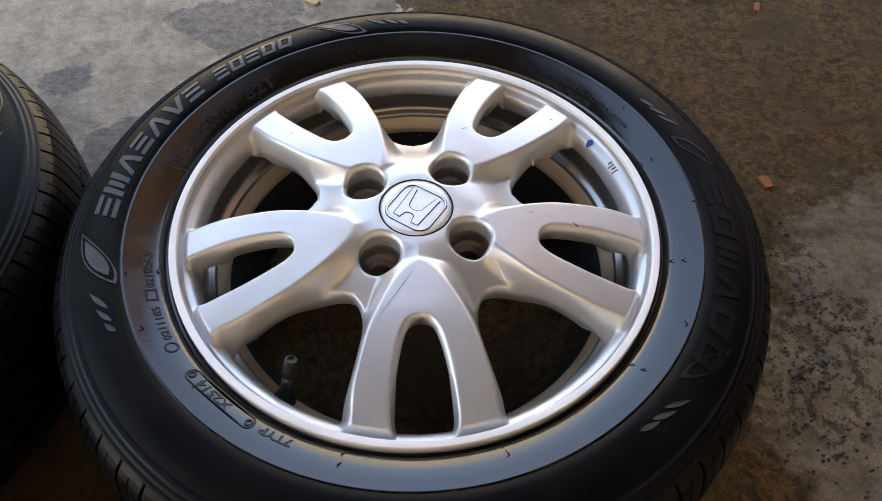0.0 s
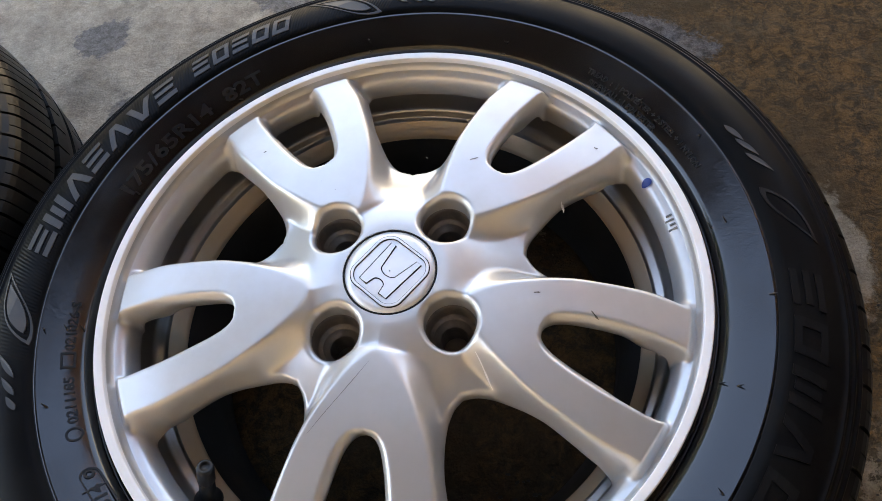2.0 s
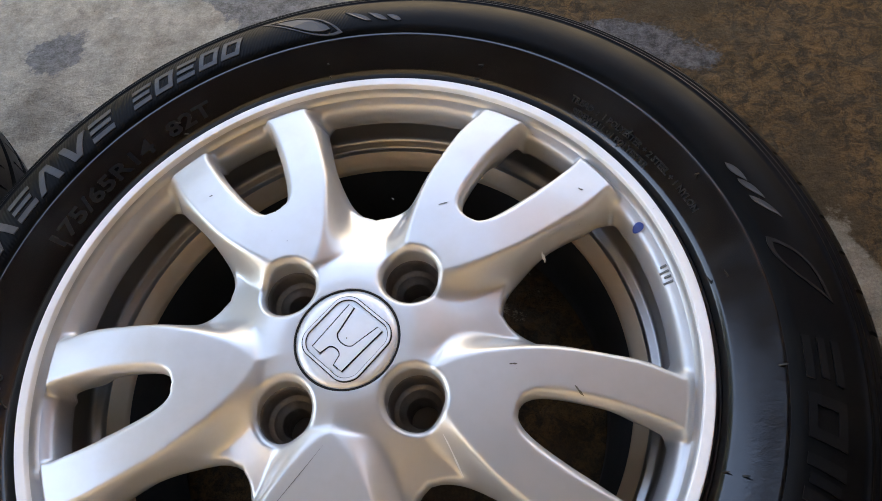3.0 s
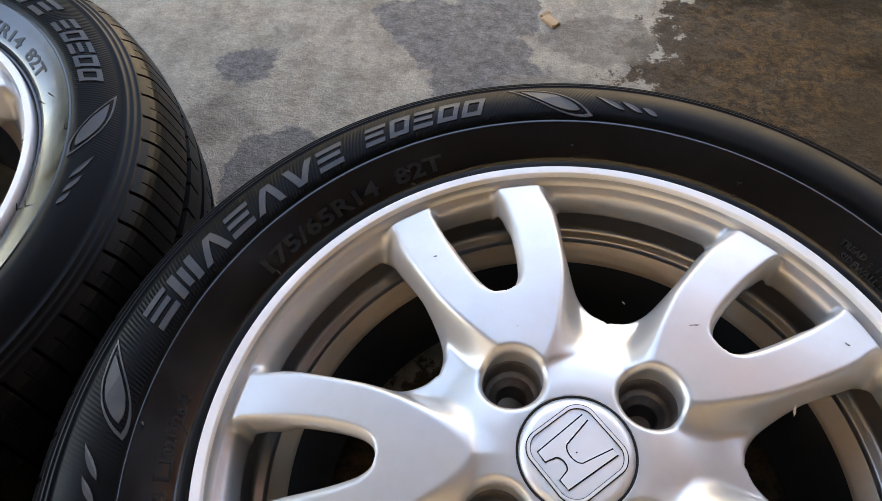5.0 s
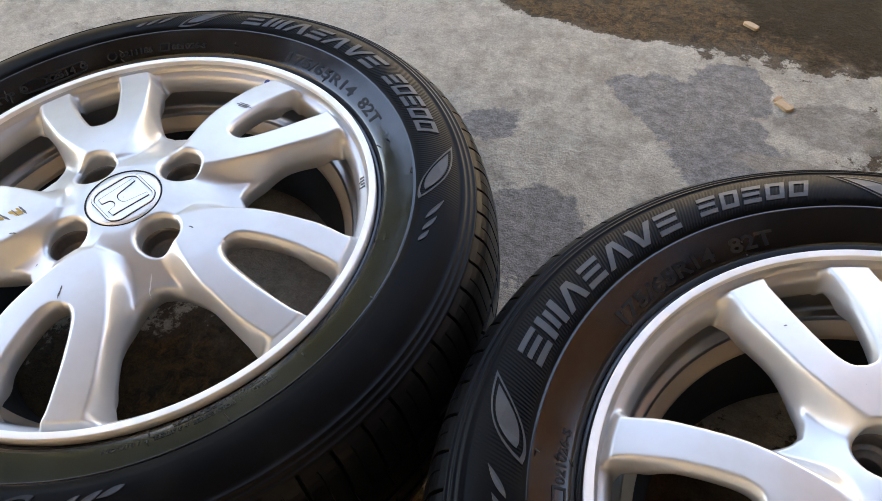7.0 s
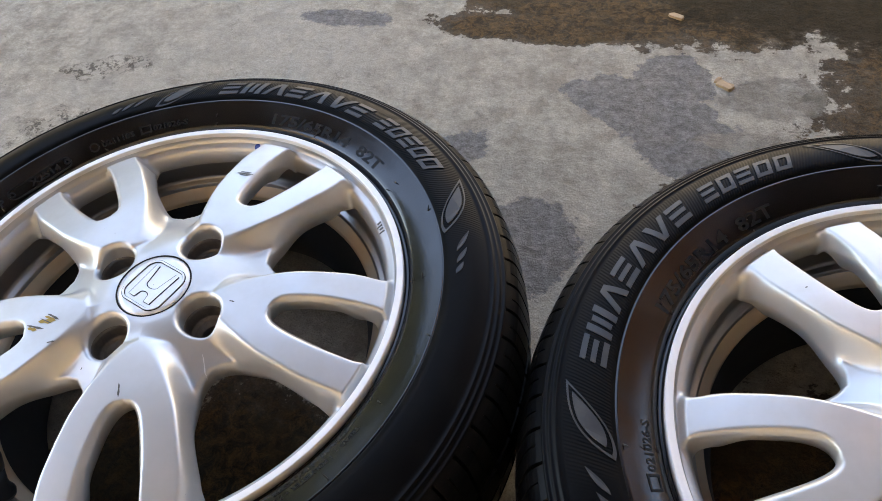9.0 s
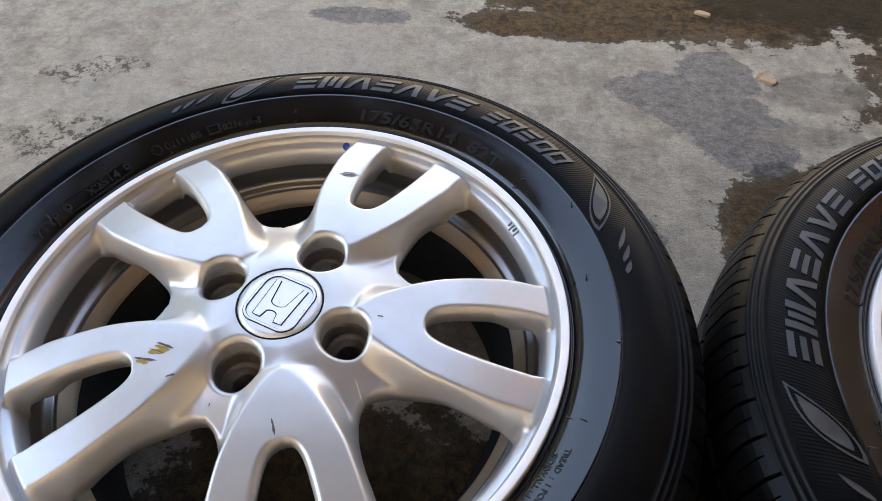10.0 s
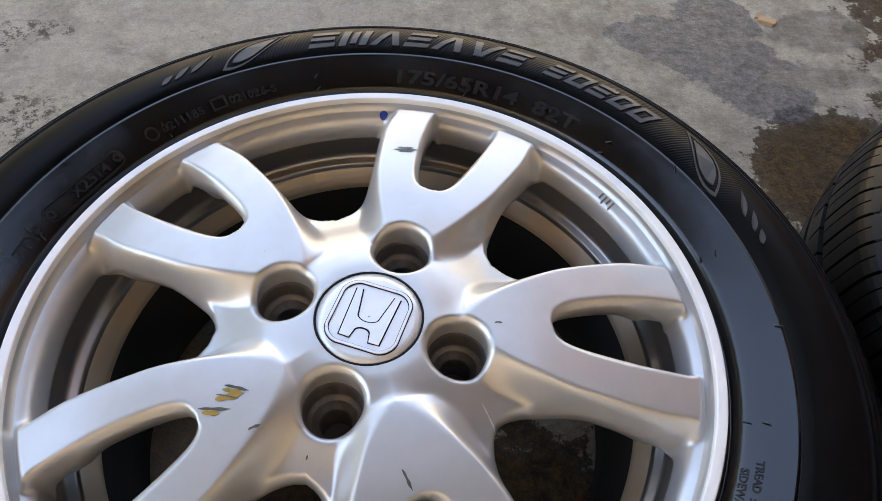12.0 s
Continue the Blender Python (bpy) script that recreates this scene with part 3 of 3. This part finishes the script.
def strips_on_side(name, strips, material, lift=0.0007, pieces=5):
    """Raised bars on the upper sidewall. Each strip has its corners as (angle, r): both sides of its start, then of its end."""
    verts, faces = [], []
    for p, q, r, t in strips:
        base = len(verts)
        for k in range(pieces + 1):
            f = k / pieces
            for u, v in ((p, r), (q, t)):
                angle, radius = u[0] + (v[0] - u[0]) * f, u[1] + (v[1] - u[1]) * f
                verts += [on_side(angle, radius, lift), on_side(angle, radius, -0.001)]
        for k in range(pieces):
            i, j = base + 4 * k, base + 4 * k + 4
            faces += [(i, i + 2, j + 2, j), (i + 1, i, j, j + 1), (i + 2, i + 3, j + 3, j + 2)]
        end = base + 4 * pieces
        faces += [(base, base + 1, base + 3, base + 2), (end, end + 2, end + 3, end + 1)]
    return mesh(name, verts, faces, material, False)


LEVEL_BARS = (((0, 0.89), (1, 0.89), 0.22), ((0, 0.5), (0.92, 0.5), 0.20), ((0, 0.11), (1, 0.11), 0.22))
UPRIGHT_BARS = (((0.13, 0), (0.13, 1), 0.26), ((0.5, 0.1), (0.5, 0.9), 0.22), ((0.87, 0), (0.87, 1), 0.26))
WEDGE = (((0.10, 0), (0.48, 1), 0.24), ((0.90, 0), (0.56, 1), 0.24))
WEDGE_DOWN = (((0.10, 1), (0.46, 0), 0.24), ((0.90, 1), (0.54, 0), 0.24))
HOLLOW = (((0, 0.89), (1, 0.89), 0.22), ((0, 0.11), (1, 0.11), 0.22), ((0.12, 0.2), (0.12, 0.8), 0.24), ((0.88, 0.2), (0.88, 0.8), 0.24))


def block(start, width, low, high, slant, bars, material):
    """One plain raised mark of the name band, made of slanted bars."""
    tall, strips = high - low, []
    for (x0, y0), (x1, y1), thick in bars:
        level = y0 == y1
        corners = []
        for x, y in ((x0, y0), (x1, y1)):
            for s in (-0.5, 0.5):
                u, v = (x, y + s * thick) if level else (x + s * thick, y)
                corners.append((start - width * u - slant * v, low + tall * v))
        strips.append(corners)
    return strips_on_side("raised_block", strips, material)


def make_wheel(where, spokes_turn, tyre_turn, label, group):
    wheel = tagged(new("car_wheel"), label, "wheel", group)
    wheel.matrix_basis = pose(*where, 0)
    tyre = part("tyre", once_made("tyre", tyre_mesh), wheel, "black rubber tyre with raised sidewall marks")
    tyre.rotation_euler.z = radians(tyre_turn)
    # name band: seven wide and five narrow plain marks
    at = 181.2
    marks_in_band = ((5.3, LEVEL_BARS), (5.7, UPRIGHT_BARS), (5.9, WEDGE), (5.2, LEVEL_BARS), (5.9, WEDGE), (5.9, WEDGE_DOWN), (5.2, LEVEL_BARS), (3.3, None), (4.2, LEVEL_BARS), (4.1, HOLLOW), (4.1, LEVEL_BARS), (4.1, HOLLOW), (4.1, HOLLOW))
    for k, (width, bars) in enumerate(marks_in_band):
        if bars:
            low, high = (0.2335, 0.2520) if k < 8 else (0.2350, 0.2515)
            part("raised_block", once_made(("block", k), lambda: block(at, width - 0.8, low, high, 1.5, bars, LETTER)), tyre)
        at -= width
    # leaves beside the name band
    for mirror in (0, 1):
        flip = (lambda rows: [(148.7 * 2 - a, r) for a, r in rows]) if mirror else (lambda rows: rows)
        big = flip(leaf_outline(113.9, 100.6, 0.2585, 0.2300, 0.0088))
        part("leaf_ornament", once_made(("leaf", mirror), lambda: slab_on_side("leaf", big, LETTER, 0.0006, shrink(big, 0.88))), tyre)
        inner = shrink(big, 0.68)
        part("leaf_ornament", once_made(("leaf_in", mirror), lambda: slab_on_side("leaf_in", inner, LETTER, 0.0008)), tyre)
        for k, (tip, root, rt, rr) in enumerate(((100.2, 95.6, 0.2490, 0.2375), (96.3, 92.8, 0.2455, 0.2372), (93.0, 90.4, 0.2420, 0.2368))):
            leaflet = flip(leaf_outline(tip, root, rt, rr, 0.0021, 8))
            part("leaf_ornament", once_made(("leaflet", mirror, k), lambda: slab_on_side("leaflet", leaflet, LETTER, 0.0007)), tyre)
    # the same ornaments on the other half, dark
    for base in (18.0, -42.0):
        big = leaf_outline(base - 10 if base > 0 else base + 10, base, 0.2555, 0.2345, 0.0066)
        part("leaf_ornament", once_made(("dark_leaf", base), lambda: slab_on_side("leaf", big, DARK_LETTER, 0.0006, shrink(big, 0.8))), tyre)
        for k in range(3):
            s = 1 if base > 0 else -1
            leaflet = leaf_outline(base + s * (2.2 + 3.2 * k), base + s * (6.4 + 3.0 * k), 0.2480 - 0.003 * k, 0.2380, 0.0020, 8)
            part("leaf_ornament", once_made(("dark_leaflet", base, k), lambda: slab_on_side("leaflet", leaflet, LETTER, 0.0006)), tyre)
    for k, bars in enumerate((LEVEL_BARS, HOLLOW, UPRIGHT_BARS, WEDGE, HOLLOW, HOLLOW)):
        part("raised_block", once_made(("dark_block", k), lambda: block(4.0 - 7.2 * k, 5.4, 0.2345, 0.2520, 1.0, bars, EMBOSS)), tyre)
    for key, text, size, middle, r, squeeze in (
        ("size", "175/65R14  82T", 0.0135, 146.8, 0.2045, 1.58),
        ("mark_a", "021026-S", 0.0075, 193.5, 0.2055, 1.2),
        ("mark_b", "0211185", 0.0075, 207.5, 0.2055, 1.2),
        ("date", "X2514", 0.0088, 227.6, 0.2040, 1.25),
        ("type", "7TYP", 0.0088, 242.6, 0.2045, 1.25),
        ("plies_a", "TREAD  :  1 POLYESTER + 2 STEEL + 1 NYLON", 0.0050, 41.0, 0.2085, 1.1),
        ("plies_b", "SIDEWALL : 1 POLYESTER", 0.0050, 46.0, 0.2025, 1.1),
    ):
        part("sidewall_text", once_made(key, lambda: text_on_side(text, size, middle, r, DARK_LETTER, squeeze=squeeze)), tyre)
    frame_rows = [(198.6, 0.2045), (201.6, 0.2045), (201.6, 0.2125), (198.6, 0.2125)]
    part("approval_mark", once_made("square_mark", lambda: slab_on_side("square", frame_rows, DARK_LETTER, 0.0006, shrink(frame_rows, 0.72))), tyre)
    ring_rows = [(213.8 + 1.25 * math.cos(t), 0.2085 + 0.0047 * math.sin(t)) for t in [2 * math.pi * k / 20 for k in range(20)]]
    part("approval_mark", once_made("round_mark", lambda: slab_on_side("round", ring_rows, DARK_LETTER, 0.0006, shrink(ring_rows, 0.75))), tyre)

    pill = []
    for middle, first in ((236.6, -90), (221.6, 90)):
        for k in range(9):
            t = radians(first + 22.5 * k)
            pill.append((middle + 1.35 * math.cos(t), 0.2075 + 0.0052 * math.sin(t)))
    inside = [(229.1 + (a - 229.1) * 0.965, 0.2075 + (r - 0.2075) * 0.86) for a, r in pill]
    part("date_frame", once_made("pill", lambda: slab_on_side("pill", pill, DARK_LETTER, 0.0006, inside)), tyre)
    for middle in (236.8, 221.4):
        ring_rows = [(middle + 0.75 * math.cos(t), 0.2075 + 0.0028 * math.sin(t)) for t in [2 * math.pi * k / 16 for k in range(16)]]
        part("date_stud", once_made(("stud", middle), lambda: slab_on_side("stud", ring_rows, DARK_LETTER, 0.0008, shrink(ring_rows, 0.5))), tyre)

    # rim
    rim = part("rim", once_made("face", rim_face), wheel, "silver five-spoke alloy rim with split spokes")
    rim.rotation_euler.z = radians(spokes_turn)
    part("rim_lip", once_made("lip", lambda: lathe("lip", LIP, BRIGHT, 240)), rim, "bright machined outer lip")
    part("flange", once_made("flange", lambda: lathe("flange", FLANGE, SILVER, 240)), rim)
    part("barrel", once_made("barrel", lambda: lathe("barrel", BARREL_LINE, BARREL, 200)), rim, "dusty inner barrel, shade darkening its grey")
    part("barrel_ledge", once_made("ledge", lambda: lathe("ledge", LEDGE_LINE, LEDGE, 200)), rim, "inner ledge, dust and warm light in its tan")
    part("barrel_well", once_made("well", lambda: lathe("well", WELL_LINE, SHADED_GRIME, 160)), rim, "black inner well, grime and shade in its colour")
    for k in range(4):
        a = radians(LUG_AT + 90 * k)
        seat = part("lug_seat", once_made("seat", lambda: lathe("seat", [(0.0166, 0.1640), (0.0160, 0.1634), (0.0156, 0.1600), (0.0153, 0.1530), (0.0148, 0.1512), (0.0128, 0.1504), (0.0122, 0.1498), (0.0114, 0.1474), (0.0094, 0.1466), (0.0086, 0.1450), (0.0084, 0.1200), (0.0004, 0.1190)], SEAT, 40)), rim, "grimy grey lug nut seat")
        seat.location = (LUG_RING * math.cos(a), LUG_RING * math.sin(a), 0)
    part("hub_back", once_made("back", lambda: lathe("back", [(0.068, 0.1385), (0.0555, 0.1285), (0.0445, 0.1285), (0.0280, 0.1285), (0.0280, 0.1500)], BARREL, 64)), rim)
    cap = part("center_cap", once_made("cap", lambda: disc("cap", 0.0285, 0.1787, CAP, 0.0005)), wheel, "round silver-grey cap with a thin dark joint")
    cap.rotation_euler.z = radians(spokes_turn)
    part("cap_joint", once_made("joint", lambda: lathe("joint", [(0.0282, 0.1760), (0.0285, 0.1786), (0.0287, 0.17905), (0.0297, 0.17905), (0.0299, 0.1786), (0.0302, 0.1770)], SHADOW_GAP, 64)), cap)
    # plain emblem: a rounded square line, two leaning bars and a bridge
    up = LUG_AT + 0.5
    for name, rows, hole, z, mat in emblem_shapes():
        ob = part(name, once_made(name + str(z), lambda: flat_shape(name, rows, hole, z, mat)), cap)
        ob.rotation_euler.z = radians(up - 90)
    # valve
    stem = part("valve_stem", once_made("stem", valve_mesh), wheel, "black rubber valve stem with cap")
    stem.rotation_euler.z = radians(spokes_turn - 126.3)
    part("valve_cap", once_made("valve_cap", valve_cap_mesh), stem)
    # cast mark on the flange
    for k in range(4):
        mark = part("cast_mark", once_made(("mark", k), lambda: bar_on_rim(18.2 + 1.05 * (k - 1.5), 0.1802 + 0.0014 * (k % 2), 0.1850, 0.0012)), rim)
    return wheel, tyre, rim, cap


WHEELS = "two wheels on the floor"
A = make_wheel((0, 0, 0), 0.33, 0.0, "silver alloy car wheel with black tyre lying flat on cement", WHEELS)
B = make_wheel((-0.5807, -0.0011, 0), 17.3, -77.1, "scuffed silver alloy car wheel with tyre lying on cement", WHEELS)

# marks of each wheel
def marks(wheel, turn, dot, strokes, hairs):
    body, tyre, rim, _ = wheel
    part("paint_dot", dot_on_rim(dot[0], dot[1] - turn, 0.0030), rim, "dark blue paint dot")
    for name, material, width, r0, a0, r1, a1 in strokes:
        part(name, stroke_on_rim(name, ((r0, a0 - turn), (r1, a1 - turn)), width, material), rim)
    tyre_turn = math.degrees(tyre.rotation_euler.z)
    for r, a in hairs:
        part("whisker", hair_mesh(r, a - tyre_turn), tyre)


HAIRS = [(r, a + d) for a, d in ((14.0, 0), (-15.5, 0.4), (-44, 0), (-75, 0), (-105, 0.5), (-136, 0), (-165.5, 0), (164, 0), (134, 0), (104, 0), (74, 0), (44, 0)) for r in (0.2015, 0.2100)] + [(0.2236, -166), (0.2196, -152), (0.2230, 0), (0.2225, 31), (0.2225, -31)]
marks(A, 0.33, (0.1818, 29.2), [
    ("scratch", SCRATCH, 0.0012, 0.1405, 139.6, 0.1415, 139.0),
    ("scratch", STAMP, 0.0007, 0.0960, 64.5, 0.1015, 62.8),
    ("scratch", BRIGHT, 0.0022, 0.1220, 32.6, 0.1242, 32.2),
    ("scratch", SCRATCH, 0.0010, 0.1630, 41.2, 0.1650, 40.4),
    ("scratch", STAMP, 0.0003, 0.1088, -106.3, 0.0580, -92.5),
    ("scratch", BRIGHT, 0.0007, 0.0735, -39.2, 0.0944, -42.8),
    ("scratch", SCRATCH, 0.0010, 0.1062, 87.2, 0.1066, 86.4),
    ("scratch", SCRATCH, 0.0009, 0.1240, -8.0, 0.1300, -9.4),
    ("scratch", SCRATCH, 0.0008, 0.0900, -6.0, 0.0935, -4.6),
], HAIRS)
marks(B, 17.3, (0.1826, 90.3), [
    ("scuff", SCRATCH, 0.0014, 0.0817, -148.7, 0.0720, -142.2),
    ("scuff", YELLOW, 0.0034, 0.0884, -145.4, 0.0763, -142.9),
    ("scuff", YELLOW, 0.0020, 0.0835, -147.6, 0.0748, -142.4),
    ("scuff", SCRATCH, 0.0007, 0.0872, -147.0, 0.0778, -141.6),
    ("scuff", SCRATCH, 0.0014, 0.0975, -145.6, 0.0841, -140.1),
    ("scuff", YELLOW, 0.0024, 0.0968, -143.8, 0.0894, -141.1),
    ("scuff", SCRATCH, 0.0013, 0.0850, -129.4, 0.0791, -128.6),
    ("scratch", SCRATCH, 0.0012, 0.0776, -110.8, 0.0782, -109.8),
    ("scratch", SCRATCH, 0.0012, 0.0862, -76.8, 0.0968, -74.4),
    ("scratch", SCRATCH, 0.0010, 0.0680, -2.8, 0.0720, -1.6),
    ("scuff", STAMP, 0.0016, 0.1310, 86.3, 0.1345, 79.6),
    ("scuff", STAMP, 0.0014, 0.1335, 85.4, 0.1360, 81.0),
    ("scuff", STAMP, 0.0012, 0.1292, 84.8, 0.1325, 80.6),
    ("scuff", SCRATCH, 0.0008, 0.1318, 84.6, 0.1332, 81.6),
    ("scratch", BRIGHT, 0.0007, 0.0740, -36.0, 0.0900, -40.0),
], HAIRS)


def chip(name, where, length, width, turn, material, label, category, tilt=0.0):
    """A torn flat splinter with uneven edges and a second flake."""
    bm = bmesh.new()
    rng = random.Random(name + str(where))
    loop = []
    for k in range(12):
        t = 2 * math.pi * k / 12
        loop.append((math.copysign(abs(math.cos(t)) ** 0.5, math.cos(t)) * length / 2 * rng.uniform(0.82, 1.1), math.copysign(abs(math.sin(t)) ** 0.5, math.sin(t)) * width / 2 * rng.uniform(0.8, 1.15)))
    low = [bm.verts.new((x, y, 0.0)) for x, y in loop]
    high = [bm.verts.new((x * 0.93, y * 0.9, 0.0022 + 0.0012 * rng.random() + 0.08 * max(x, 0))) for x, y in loop]
    bm.faces.new(low[::-1])
    bm.faces.new(high)
    for k in range(12):
        bm.faces.new((low[k], low[(k + 1) % 12], high[(k + 1) % 12], high[k]))
    me = bpy.data.meshes.new(name)
    bm.to_mesh(me)
    bm.free()
    me.materials.append(material)
    ob = tagged(new(name, me), label, category)
    ob.matrix_basis = pose(*where, 0, 0, 0, turn)
    return ob


chip("wood_chip", (-0.138, 0.540), 0.026, 0.013, -35, WOOD, "small torn chip of pale wood on the cement", "wood chip")
chip("wood_chip", (-0.147, 0.549), 0.012, 0.006, 60, WOOD, "tiny splinter of pale wood on the cement", "wood chip")
chip("wood_chip", (-0.206, 0.687), 0.024, 0.010, -30, WOOD, "small flat splinter of pale wood on cement", "wood chip")
chip("clay_chip", (0.408, 0.174), 0.020, 0.015, 100, BRICK_RED, "small orange-brown chip of clay on damp cement", "clay chip")
chip("clay_chip", (0.505, 0.512), 0.022, 0.008, 70, BRICK_RED, "thin reddish sliver of clay on damp cement", "clay chip")

def dirt_flakes():
    """Many thin crumbs of dried dirt in loose clusters."""
    rng = random.Random(11)
    verts, faces = [], []
    for cx, cy, spread, count in ((0.405, 0.005, 0.030, 34), (0.375, -0.070, 0.035, 60), (0.36, -0.15, 0.040, 60), (0.44, -0.02, 0.03, 24), (0.385, 0.10, 0.025, 22), (0.085, -0.105, 0.028, 46), (-0.475, -0.075, 0.030, 60), (-0.44, -0.06, 0.018, 26), (0.33, -0.20, 0.03, 26)):
        for _ in range(count):
            x, y = cx + rng.gauss(0, spread * 0.6), cy + rng.gauss(0, spread * 0.5)
            size, turn, n = rng.uniform(0.0008, 0.0028), rng.uniform(0, 6.3), rng.randint(5, 7)
            base, tilt = len(verts), rng.uniform(0, 0.5)
            ring = []
            for k in range(n):
                t = turn + 2 * math.pi * k / n
                d = size * rng.uniform(0.55, 1.1)
                ring.append((x + d * math.cos(t), y + d * 0.7 * math.sin(t), tilt * d * (1 + math.cos(t))))
            verts += [(a, b, c + 0.0009) for a, b, c in ring] + [(a, b, 0.0) for a, b, c in ring]
            faces.append(tuple(range(base, base + n)))
            faces += [(base + k, base + n + k, base + n + (k + 1) % n, base + (k + 1) % n) for k in range(n)]
    return mesh("dirt_flakes", verts, faces, DIRT, False)


tagged(new("dirt_flakes", dirt_flakes()), "loose dark flakes of dried dirt on cement", "dirt", kind="stuff")

# ---- ground and the unseen shelter round it ----
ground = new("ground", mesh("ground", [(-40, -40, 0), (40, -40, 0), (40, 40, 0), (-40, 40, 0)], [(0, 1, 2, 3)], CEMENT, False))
tagged(ground, "old stained cement floor, damp in patches, shade painted by the wheels", "floor", kind="structure")


def box(name, low, high, material):
    (x, y, z), (X, Y, Z) = low, high
    verts = [(x, y, z), (X, y, z), (X, Y, z), (x, Y, z), (x, y, Z), (X, y, Z), (X, Y, Z), (x, Y, Z)]
    faces = [(3, 2, 1, 0), (4, 5, 6, 7), (0, 1, 5, 4), (1, 2, 6, 5), (2, 3, 7, 6), (3, 0, 4, 7)]
    return new(name, mesh(name, verts, faces, material, False))


# behind the camera; set close and bright to throw warm light on the rims
tagged(box("wall_south", (-4, -1.9, 0), (4, -1.7, 2.69), PLASTER), "unseen tan plastered wall added to bounce warm light", "wall", kind="structure")
# out of view; added for the green reflections that greenery would give
tagged(box("wall_west", (-4.2, 1.0, 0), (-4.0, 7.0, 2.6), GREENERY), "unseen green-grey wall standing in for greenery", "wall", kind="structure")
# never in view; added so the spoke tips reflect something dim
tagged(box("wall_north", (-9, 7.0, 0), (9, 7.2, 2.6), PALE), "unseen grey-green rendered wall across the yard, added for reflections", "wall", kind="structure")


def carport_roof():
    outline = [(-2.9, -3.2), (4.0, -3.2), (4.0, 1.15), (-2.9, 1.10)]
    verts = [(x, y, z) for z in (2.7, 2.8) for x, y in outline]
    return mesh("ceiling", verts, [(3, 2, 1, 0), (4, 5, 6, 7), (0, 1, 5, 4), (1, 2, 6, 5), (2, 3, 7, 6), (3, 0, 4, 7)], ROOF, False)


tagged(new("ceiling", carport_roof()), "plain dark brown carport roof", "ceiling", kind="structure")
# out of view; added to give the tyres their brown reflections
tagged(box("awning", (0.15, 1.17, 2.71), (4.0, 2.80, 2.716), TAN_SHEET), "unseen thin tan sheet beyond the carport roof, added for brown reflections", "awning", kind="structure")
# out of view; added to keep light and sky reflections off the right side
tagged(box("wall_east", (4.0, -3.2, 0), (4.2, 7.0, 2.69), UMBER), "unseen dark brown wall added to block light from the right", "wall", kind="structure")
